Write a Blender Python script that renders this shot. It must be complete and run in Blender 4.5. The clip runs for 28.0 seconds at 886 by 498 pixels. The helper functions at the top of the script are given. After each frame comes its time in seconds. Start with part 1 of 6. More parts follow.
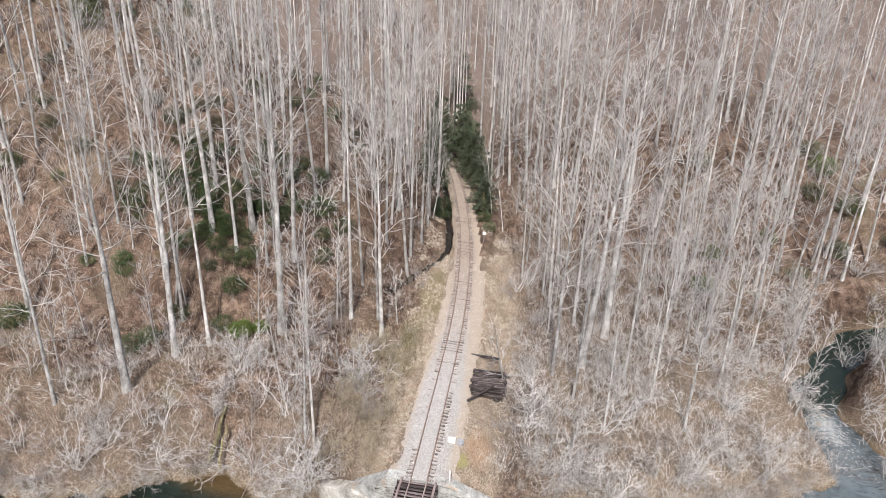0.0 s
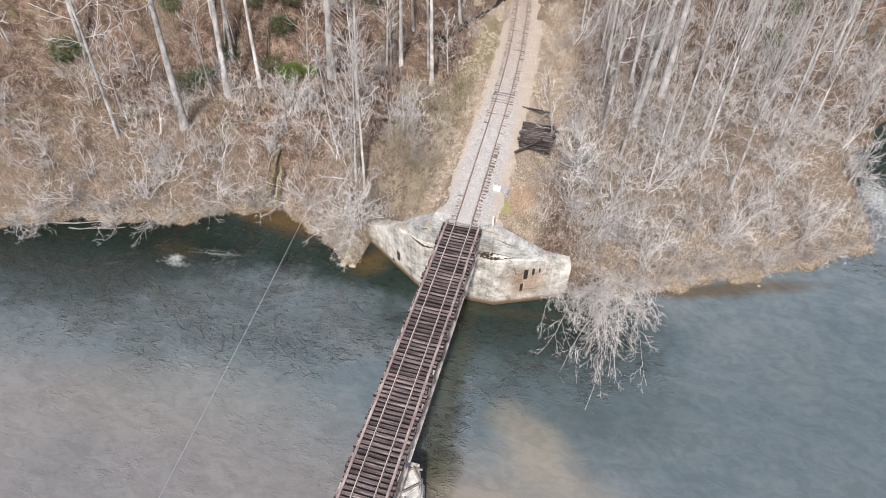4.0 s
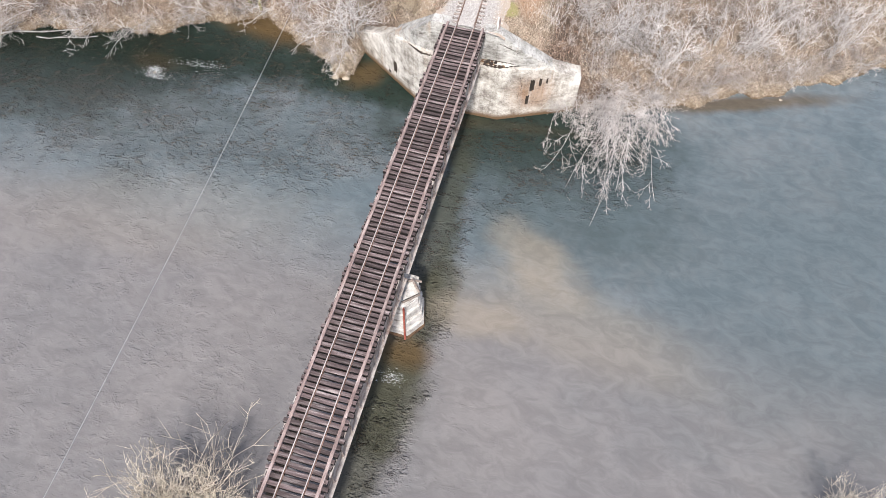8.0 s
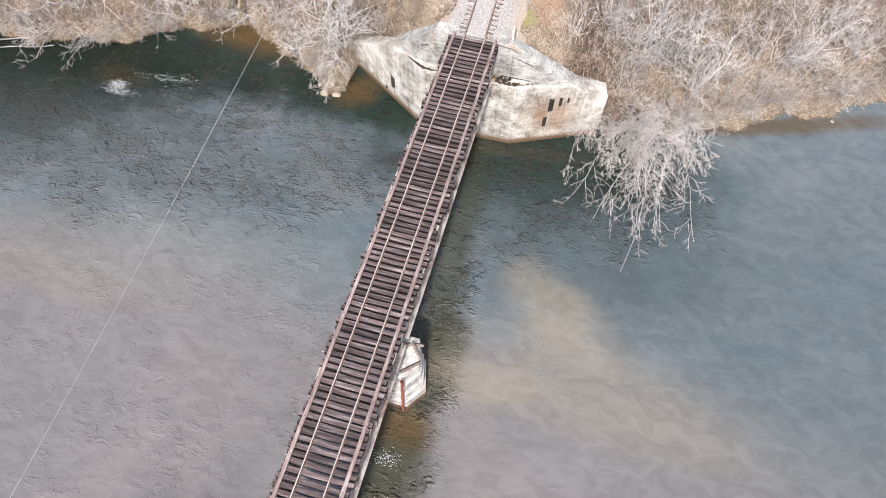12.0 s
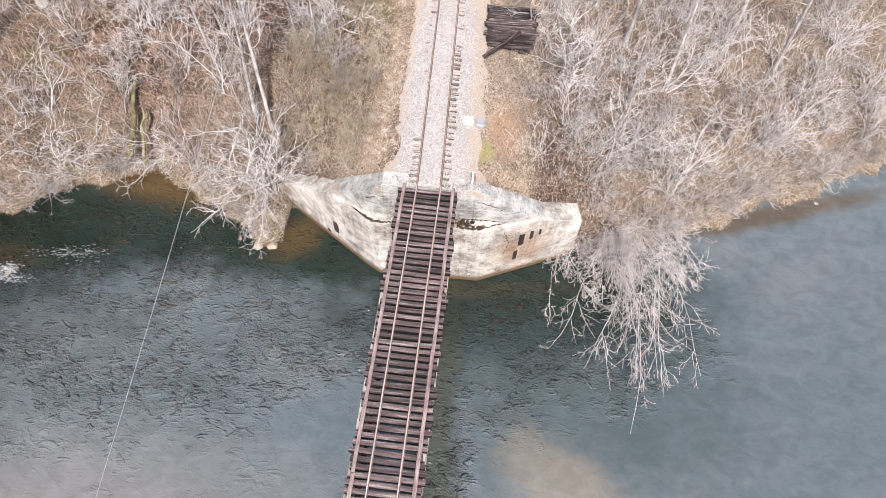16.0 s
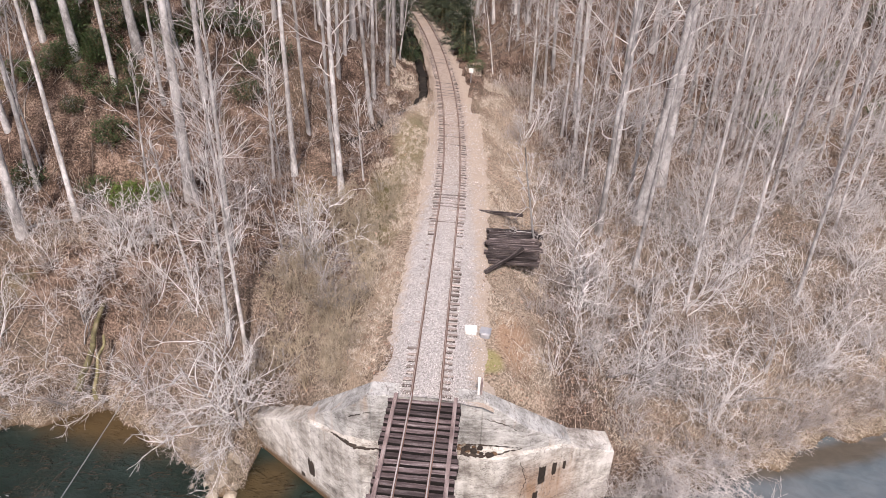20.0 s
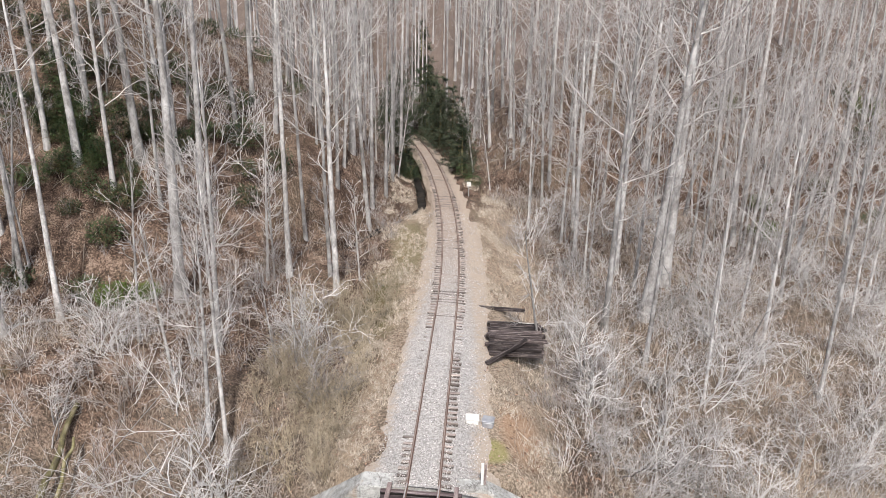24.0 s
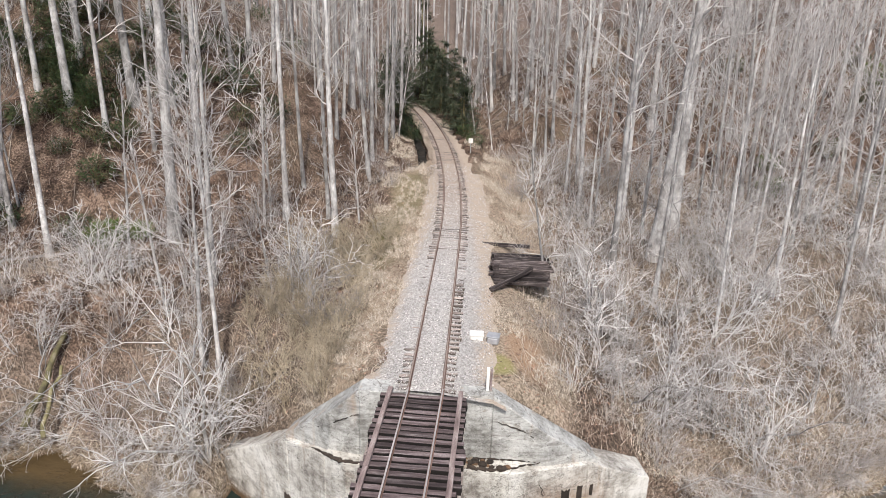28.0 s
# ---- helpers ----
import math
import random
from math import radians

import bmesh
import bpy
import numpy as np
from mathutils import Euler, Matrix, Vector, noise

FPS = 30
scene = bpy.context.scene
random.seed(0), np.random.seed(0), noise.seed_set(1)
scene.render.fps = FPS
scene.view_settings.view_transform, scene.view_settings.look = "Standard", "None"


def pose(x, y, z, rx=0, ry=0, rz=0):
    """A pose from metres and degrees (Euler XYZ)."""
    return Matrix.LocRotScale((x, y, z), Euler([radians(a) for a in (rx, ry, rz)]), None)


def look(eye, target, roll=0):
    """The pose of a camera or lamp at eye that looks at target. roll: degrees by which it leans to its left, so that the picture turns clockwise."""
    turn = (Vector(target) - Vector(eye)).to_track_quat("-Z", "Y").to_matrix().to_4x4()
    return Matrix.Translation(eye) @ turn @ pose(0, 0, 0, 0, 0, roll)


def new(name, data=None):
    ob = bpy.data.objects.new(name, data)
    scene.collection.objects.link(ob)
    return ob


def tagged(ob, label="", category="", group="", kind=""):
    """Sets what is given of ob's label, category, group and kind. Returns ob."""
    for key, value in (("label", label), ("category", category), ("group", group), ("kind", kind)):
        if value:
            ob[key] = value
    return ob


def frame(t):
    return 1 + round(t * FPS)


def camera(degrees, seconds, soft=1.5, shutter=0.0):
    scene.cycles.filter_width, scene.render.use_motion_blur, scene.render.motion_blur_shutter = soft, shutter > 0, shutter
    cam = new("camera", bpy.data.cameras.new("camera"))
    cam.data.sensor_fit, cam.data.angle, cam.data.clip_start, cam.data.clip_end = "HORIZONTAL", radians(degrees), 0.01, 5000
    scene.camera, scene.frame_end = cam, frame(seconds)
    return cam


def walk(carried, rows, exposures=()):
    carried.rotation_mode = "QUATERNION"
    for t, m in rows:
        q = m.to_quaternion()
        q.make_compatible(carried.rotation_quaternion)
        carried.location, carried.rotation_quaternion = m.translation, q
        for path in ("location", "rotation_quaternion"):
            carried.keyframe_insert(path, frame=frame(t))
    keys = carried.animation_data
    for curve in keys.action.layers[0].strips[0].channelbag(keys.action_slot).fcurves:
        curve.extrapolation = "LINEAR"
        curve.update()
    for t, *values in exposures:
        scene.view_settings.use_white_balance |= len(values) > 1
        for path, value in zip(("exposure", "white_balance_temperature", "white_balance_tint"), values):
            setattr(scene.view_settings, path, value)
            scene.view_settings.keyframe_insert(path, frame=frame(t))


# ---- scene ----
cam = camera(65.85, 28.0, 0.7)
# seconds, place in metres, turn in degrees
PATH = [
    (0.0, 9.16, -45.70, 44.66, 64.98, -1.82, 10.37),
    (0.5, 9.19, -45.76, 44.36, 63.84, -1.81, 10.42),
    (1.0, 9.10, -45.96, 44.01, 61.63, -1.81, 10.33),
    (1.5, 9.24, -46.16, 43.84, 59.00, -1.76, 10.42),
    (2.0, 9.25, -46.21, 43.66, 56.26, -1.74, 10.50),
    (2.5, 9.22, -46.15, 43.64, 53.33, -1.67, 11.90),
    (3.0, 9.28, -46.18, 43.71, 50.39, -1.70, 15.14),
    (3.5, 9.26, -46.19, 43.70, 47.67, -1.66, 15.22),
    (5.5, 9.33, -46.11, 43.58, 36.58, -1.40, 15.14),
    (6.0, 9.35, -46.09, 43.00, 34.04, -1.39, 15.16),
    (6.5, 9.34, -46.10, 42.21, 32.50, -1.47, 15.17),
    (7.0, 9.36, -46.01, 41.41, 31.77, -1.48, 15.16),
    (7.5, 9.40, -45.96, 40.53, 31.70, -1.51, 15.18),
    (8.0, 9.43, -45.92, 39.64, 31.65, -1.53, 15.18),
    (8.5, 9.43, -45.81, 38.79, 31.53, -1.54, 15.18),
    (9.0, 9.36, -45.67, 37.97, 31.57, -1.56, 15.16),
    (9.5, 9.20, -45.25, 37.28, 31.53, -1.58, 15.18),
    (10.0, 9.02, -44.63, 36.50, 31.61, -1.65, 15.18),
    (10.5, 8.71, -43.65, 35.75, 31.64, -1.68, 15.21),
    (11.0, 8.32, -42.36, 35.02, 31.75, -1.71, 15.29),
    (11.5, 7.74, -40.76, 34.36, 31.81, -1.78, 15.20),
    (13.5, 5.22, -32.85, 33.77, 32.37, -1.93, 15.37),
    (14.0, 4.65, -31.02, 33.94, 32.38, -1.76, 13.45),
    (14.5, 3.99, -29.50, 34.01, 32.61, -1.66, 7.73),
    (15.0, 3.47, -28.18, 33.92, 32.70, -1.64, 7.14),
    (15.5, 3.07, -26.90, 33.87, 32.83, -1.66, 7.13),
    (16.0, 2.83, -26.29, 33.81, 32.97, -1.60, 6.22),
    (16.5, 2.77, -26.09, 33.71, 33.01, -1.57, 5.30),
    (17.0, 2.68, -26.22, 33.06, 32.96, -1.53, 5.24),
    (17.5, 2.60, -26.51, 31.35, 33.02, -1.50, 5.20),
    (18.0, 2.65, -26.39, 29.44, 36.79, -1.55, 5.23),
    (18.5, 2.69, -26.22, 27.46, 42.36, -1.56, 5.26),
    (19.0, 2.76, -26.03, 25.96, 47.87, -1.54, 5.31),
    (19.5, 2.77, -25.90, 25.01, 53.37, -1.51, 5.41),
    (20.0, 2.82, -25.81, 24.59, 58.87, -1.35, 5.53),
    (20.5, 2.70, -25.80, 24.63, 61.53, -1.37, 5.50),
    (21.0, 2.66, -25.85, 24.67, 64.25, -1.36, 5.44),
    (21.5, 2.62, -25.84, 24.64, 66.91, -1.37, 5.41),
    (23.5, 2.99, -25.74, 21.47, 70.84, -0.99, 5.37),
    (24.0, 2.94, -25.68, 20.51, 70.82, -1.07, 5.31),
    (24.5, 2.95, -25.65, 19.50, 70.84, -1.15, 5.32),
    (25.0, 2.93, -25.64, 18.64, 70.78, -1.20, 5.31),
    (25.5, 2.96, -25.65, 18.28, 70.72, -1.22, 5.31),
    (26.0, 2.91, -25.66, 18.22, 70.73, -1.23, 5.30),
    (26.5, 2.90, -25.68, 17.85, 70.76, -1.26, 5.28),
    (27.0, 2.80, -25.72, 17.03, 70.68, -1.27, 5.28),
    (27.5, 2.79, -25.70, 16.17, 70.63, -1.31, 5.30),
    (28.0, 2.80, -25.62, 15.62, 70.56, -1.33, 5.31),
]
walk(cam, [(t, pose(x, y, z, rx, ry, rz)) for t, x, y, z, rx, ry, rz in PATH],
     exposures=[(0, 0.17, 6500, 9), (3, 0.15, 6500, 9), (6, 0.33, 6500, 10), (11.5, 0.41, 6500, 11), (15, 0.42, 6550, 13), (17, 0.40, 6600, 14), (18, 0.33, 6600, 14), (19, 0.16, 6700, 17), (20, 0.05, 6750, 19), (21, 0.01, 6650, 15), (24, 0.02, 6480, 9), (28, 0.01, 6480, 9)])

# ---------------------------------------------------------------- world and light
SUN_ELEV, SUN_AZ = 52.0, 174.0          # degrees; azimuth clockwise from +y
world = bpy.data.worlds.new("sky")
scene.world = world
world.use_nodes = True
wn = world.node_tree
wn.nodes.clear()
sky = wn.nodes.new("ShaderNodeTexSky")
sky.sky_type = "NISHITA"
sky.sun_disc = False
sky.sun_elevation, sky.sun_rotation = radians(SUN_ELEV), radians(SUN_AZ)
sky.air_density, sky.dust_density, sky.ozone_density = 1.0, 3.0, 1.0
bg = wn.nodes.new("ShaderNodeBackground")
bg.inputs["Strength"].default_value = 0.14
wo = wn.nodes.new("ShaderNodeOutputWorld")
wn.links.new(sky.outputs[0], bg.inputs[0])
wn.links.new(bg.outputs[0], wo.inputs[0])

sun_data = bpy.data.lights.new("sun", "SUN")
sun_data.energy, sun_data.angle, sun_data.color = 4.2, radians(4.0), (1.0, 0.97, 0.94)
sun = new("sun", sun_data)
sa, se = radians(SUN_AZ), radians(SUN_ELEV)
sun_way = Vector((math.sin(sa) * math.cos(se), math.cos(sa) * math.cos(se), math.sin(se)))
sun.matrix_world = look(sun_way * 200, (0, 0, 0))

# ---------------------------------------------------------------- materials


def ramp(nt, stops):
    n = nt.nodes.new("ShaderNodeValToRGB")
    els = n.color_ramp.elements
    while len(els) < len(stops):
        els.new(0.5)
    for e, (p, c) in zip(els, stops):
        e.position, e.color = p, (*c, 1)
    return n


def noise_node(nt, vec, scale, detail=4.0, rough=0.6, dist=0.0):
    n = nt.nodes.new("ShaderNodeTexNoise")
    n.inputs["Scale"].default_value = scale
    n.inputs["Detail"].default_value = detail
    n.inputs["Roughness"].default_value = rough
    n.inputs["Distortion"].default_value = dist
    nt.links.new(vec, n.inputs["Vector"])
    return n.outputs["Fac"]


def mapped(nt, vec, scale):
    n = nt.nodes.new("ShaderNodeMapping")
    n.inputs["Scale"].default_value = scale
    nt.links.new(vec, n.inputs["Vector"])
    return n.outputs[0]


def mixed(nt, fac, a, b, mode="MIX"):
    n = nt.nodes.new("ShaderNodeMix")
    n.data_type, n.blend_type = "RGBA", mode
    for sock, val in ((n.inputs[0], fac), (n.inputs[6], a), (n.inputs[7], b)):
        if isinstance(val, bpy.types.NodeSocket):
            nt.links.new(val, sock)
        elif isinstance(val, tuple):
            sock.default_value = (*val, 1)
        else:
            sock.default_value = val
    return n.outputs[2]


def fitted(nt, val, lo, hi, a=0.0, b=1.0):
    n = nt.nodes.new("ShaderNodeMapRange")
    n.interpolation_type = "SMOOTHSTEP"
    nt.links.new(val, n.inputs[0])
    for i, v in enumerate((lo, hi, a, b)):
        n.inputs[i + 1].default_value = v
    return n.outputs[0]


def calc(nt, op, a, b=0.0):
    n = nt.nodes.new("ShaderNodeMath")
    n.operation = op
    for sock, val in ((n.inputs[0], a), (n.inputs[1], b)):
        if isinstance(val, bpy.types.NodeSocket):
            nt.links.new(val, sock)
        else:
            sock.default_value = val
    return n.outputs[0]


def start(name, roughness=0.85, metal=0.0, spec=0.3):
    m = bpy.data.materials.new(name)
    m.use_nodes = True
    nt = m.node_tree
    b = nt.nodes["Principled BSDF"]
    b.inputs["Roughness"].default_value = roughness
    b.inputs["Metallic"].default_value = metal
    b.inputs["Specular IOR Level"].default_value = spec
    return m, nt, b


def bumped(nt, b, height, strength, distance):
    n = nt.nodes.new("ShaderNodeBump")
    n.inputs["Strength"].default_value = strength
    n.inputs["Distance"].default_value = distance
    nt.links.new(height, n.inputs["Height"])
    nt.links.new(n.outputs[0], b.inputs["Normal"])


def world_place(nt):
    return nt.nodes.new("ShaderNodeNewGeometry").outputs["Position"]


def own_place(nt):
    return nt.nodes.new("ShaderNodeTexCoord").outputs["Object"]


def rand_of(nt):
    return nt.nodes.new("ShaderNodeObjectInfo").outputs["Random"]


def plain(name, stops, scale=3.0, stretch=(1, 1, 1), fine=20.0, roughness=0.85, metal=0.0, bump=0.4, depth=0.02, vary=0.25, island=False):
    """A mottled surface: broad patches through a ramp, fine grain, a spread from piece to piece."""
    m, nt, b = start(name, roughness, metal)
    vec = mapped(nt, own_place(nt), stretch)
    off = nt.nodes.new("ShaderNodeVectorMath")
    off.operation = "ADD"
    rnd = nt.nodes.new("ShaderNodeNewGeometry").outputs["Random Per Island"] if island else rand_of(nt)
    nt.links.new(vec, off.inputs[0])
    sc = calc(nt, "MULTIPLY", rnd, 37.0)
    nt.links.new(sc, off.inputs[1])
    vec = off.outputs[0]
    broad = noise_node(nt, vec, scale, 5.0, 0.62)
    grain = noise_node(nt, vec, fine, 3.0, 0.7)
    r = ramp(nt, stops)
    nt.links.new(fitted(nt, calc(nt, "ADD", calc(nt, "MULTIPLY", broad, 0.7), calc(nt, "MULTIPLY", grain, 0.3)), 0.3, 0.7), r.inputs[0])
    shade = nt.nodes.new("ShaderNodeHueSaturation")
    nt.links.new(fitted(nt, rnd, 0, 1, 1 - vary, 1 + vary), shade.inputs["Value"])
    nt.links.new(r.outputs[0], shade.inputs["Color"])
    nt.links.new(shade.outputs[0], b.inputs["Base Color"])
    if bump:
        bumped(nt, b, grain, bump, depth)
    return m


M_BARK = plain("pale_bark", [(0.0, (0.15, 0.137, 0.128)), (0.5, (0.38, 0.36, 0.345)), (1.0, (0.65, 0.63, 0.61))], 1.0, (1, 1, 0.6), 5.0, vary=0.28)
M_TWIG = plain("grey_twigs", [(0.0, (0.32, 0.292, 0.275)), (1.0, (0.74, 0.705, 0.68))], 0.8, bump=0, vary=0.18)
M_SHRUB = plain("tan_twigs", [(0.0, (0.24, 0.205, 0.182)), (1.0, (0.56, 0.50, 0.46))], 0.8, bump=0, vary=0.22)
M_FINE = plain("fine_pinkish_twigs", [(0.0, (0.21, 0.185, 0.175)), (1.0, (0.52, 0.475, 0.455))], 0.8, bump=0, vary=0.22)
M_TAWNY = plain("tawny_twigs", [(0.0, (0.22, 0.172, 0.11)), (1.0, (0.58, 0.49, 0.375))], 0.8, bump=0, vary=0.22)
M_FAR = plain("far_twigs", [(0.0, (0.19, 0.17, 0.165)), (1.0, (0.50, 0.47, 0.46))], 0.3, fine=1.0, bump=0, vary=0.3, island=True)
M_HILL = plain("hillside_bark", [(0.0, (0.26, 0.235, 0.228)), (1.0, (0.64, 0.61, 0.59))], 0.3, fine=1.0, bump=0, vary=0.35, island=True)
M_WILLOW = plain("straw_willow_twigs", [(0.0, (0.50, 0.43, 0.34)), (1.0, (0.78, 0.70, 0.58))], 0.8, bump=0, vary=0.1)
M_WHITE_TWIG = plain("whitish_twigs", [(0.0, (0.56, 0.53, 0.51)), (1.0, (0.86, 0.83, 0.81))], 0.8, bump=0, vary=0.1)
M_MOSS = plain("mossy_bark", [(0.0, (0.08, 0.066, 0.048)), (0.5, (0.18, 0.16, 0.075)), (1.0, (0.30, 0.26, 0.18))], 2.0)
M_LEAF = plain("evergreen_leaves", [(0.0, (0.025, 0.045, 0.018)), (1.0, (0.075, 0.105, 0.035))], 0.9, bump=0, roughness=0.5, vary=0.3)
M_LEAF_BRIGHT = plain("bright_green_leaves", [(0.0, (0.05, 0.085, 0.015)), (1.0, (0.12, 0.16, 0.03))], 0.9, bump=0, roughness=0.5, vary=0.2)
M_NEEDLE = plain("hemlock_needles", [(0.0, (0.026, 0.04, 0.022)), (1.0, (0.15, 0.175, 0.105))], 0.7, bump=0, roughness=0.6, vary=0.2)
M_GRASS = plain("dry_grass", [(0.0, (0.28, 0.22, 0.165)), (0.5, (0.52, 0.44, 0.355)), (1.0, (0.74, 0.66, 0.57))], 0.35, fine=1.3, bump=0, vary=0.35, island=True)
M_TIE = plain("bridge_tie_wood", [(0.0, (0.043, 0.030, 0.030)), (0.45, (0.098, 0.072, 0.071)), (0.75, (0.165, 0.13, 0.127)), (1.0, (0.34, 0.292, 0.28))], 1.3, (0.5, 6, 6), 12.0, vary=0.4)
M_OLDTIE = plain("old_tie_wood", [(0.0, (0.14, 0.108, 0.094)), (0.5, (0.29, 0.238, 0.21)), (1.0, (0.48, 0.42, 0.38))], 1.6, (0.5, 5, 5), 14.0, vary=0.5)
M_PILE = plain("black_creosoted_wood", [(0.0, (0.014, 0.011, 0.010)), (0.55, (0.06, 0.046, 0.044)), (1.0, (0.28, 0.235, 0.22))], 1.6, (0.5, 5, 5), 14.0, vary=0.6)
M_GUARD = plain("guard_timber_wood", [(0.0, (0.13, 0.09, 0.083)), (0.6, (0.28, 0.21, 0.195)), (1.0, (0.44, 0.37, 0.345))], 1.2, (4, 0.6, 4), 12.0, vary=0.15)
M_RUST = plain("rail_steel", [(0.0, (0.10, 0.055, 0.04)), (0.6, (0.21, 0.125, 0.095)), (1.0, (0.32, 0.22, 0.18))], 2.0, (3, 0.5, 3), 30.0, roughness=0.6, metal=0.3, bump=0.15, depth=0.005, vary=0.1)
M_RAILTOP = plain("worn_rail_head", [(0.0, (0.38, 0.33, 0.31)), (1.0, (0.60, 0.55, 0.525))], 1.0, (3, 0.4, 3), 20.0, roughness=0.5, metal=0.25, bump=0, vary=0.05)
M_OLDHEAD = plain("rusted_rail_head", [(0.0, (0.24, 0.175, 0.145)), (1.0, (0.42, 0.34, 0.295))], 1.0, (3, 0.4, 3), 20.0, roughness=0.6, metal=0.2, bump=0, vary=0.05)
M_GIRDER = plain("weathered_girder_paint", [(0.0, (0.16, 0.10, 0.08)), (0.5, (0.38, 0.33, 0.30)), (1.0, (0.52, 0.48, 0.45))], 1.1, (1, 0.7, 1), 9.0, roughness=0.7, vary=0.1)
M_PANEL = plain("white_paint", [(0.0, (0.62, 0.60, 0.56)), (1.0, (0.82, 0.80, 0.76))], 1.5, bump=0.1, vary=0.05)
M_GREYBOX = plain("grey_metal", [(0.0, (0.30, 0.30, 0.31)), (1.0, (0.46, 0.46, 0.48))], 2.0, roughness=0.5, metal=0.3, bump=0.1, vary=0.05)
M_ROCK = plain("river_rock", [(0.0, (0.16, 0.13, 0.10)), (0.6, (0.33, 0.28, 0.22)), (1.0, (0.48, 0.43, 0.36))], 1.5, fine=11.0, vary=0.2)
M_STONE = plain("pale_pier_stone", [(0.0, (0.22, 0.20, 0.18)), (0.4, (0.47, 0.445, 0.415)), (1.0, (0.70, 0.67, 0.63))], 1.4, fine=9.0, bump=0.5, depth=0.04, vary=0.06)
M_LITTER = plain("fallen_leaves", [(0.0, (0.085, 0.05, 0.034)), (0.5, (0.26, 0.158, 0.11)), (1.0, (0.50, 0.37, 0.285))], 0.8, bump=0, vary=0.55, island=True)
M_STALK = plain("dead_stalks", [(0.0, (0.28, 0.22, 0.17)), (1.0, (0.58, 0.50, 0.42))], 0.5, bump=0, vary=0.3, island=True)
M_DARK = plain("hollow_shade", [(0.0, (0.02, 0.016, 0.013)), (1.0, (0.06, 0.045, 0.035))], 2.0, bump=0.3)
M_PIT = plain("ditch_shade", [(0.0, (0.006, 0.005, 0.004)), (1.0, (0.022, 0.017, 0.013))], 2.0, bump=0.3)
M_GRAVEL = plain("loose_ballast", [(0.0, (0.22, 0.20, 0.187)), (0.5, (0.46, 0.43, 0.41)), (1.0, (0.74, 0.71, 0.68))], 0.8, bump=0, vary=0.5, island=True)
M_WETROCK = plain("wet_brown_stone", [(0.0, (0.05, 0.03, 0.018)), (1.0, (0.20, 0.12, 0.07))], 1.5, fine=11.0)
M_JOINT = plain("dark_red_joint", [(0.0, (0.05, 0.025, 0.02)), (1.0, (0.13, 0.06, 0.045))], 2.0, bump=0.2)
M_REDPIPE = plain("red_rust", [(0.0, (0.16, 0.035, 0.025)), (1.0, (0.34, 0.10, 0.07))], 2.0, bump=0.2)
M_CABLE = plain("steel_cable", [(0.0, (0.42, 0.42, 0.42)), (1.0, (0.6, 0.6, 0.6))], 2.0, roughness=0.5, metal=0.3, bump=0, vary=0.02)
M_FOAM = plain("white_water_foam", [(0.0, (0.55, 0.57, 0.58)), (1.0, (0.85, 0.86, 0.86))], 2.0, bump=0.3, vary=0.1)


def shade_sides(m, side=(0.014, 0.011, 0.010)):
    """Darkens all but the upper, weathered faces of a timber: gap shade put into the colour."""
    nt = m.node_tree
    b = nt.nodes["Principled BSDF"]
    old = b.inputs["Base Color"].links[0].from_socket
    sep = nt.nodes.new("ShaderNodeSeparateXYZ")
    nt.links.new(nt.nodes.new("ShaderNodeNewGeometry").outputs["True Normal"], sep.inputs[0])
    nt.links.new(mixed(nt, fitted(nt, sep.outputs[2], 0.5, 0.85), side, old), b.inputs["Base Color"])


shade_sides(M_TIE)
shade_sides(M_OLDTIE, (0.085, 0.068, 0.058))


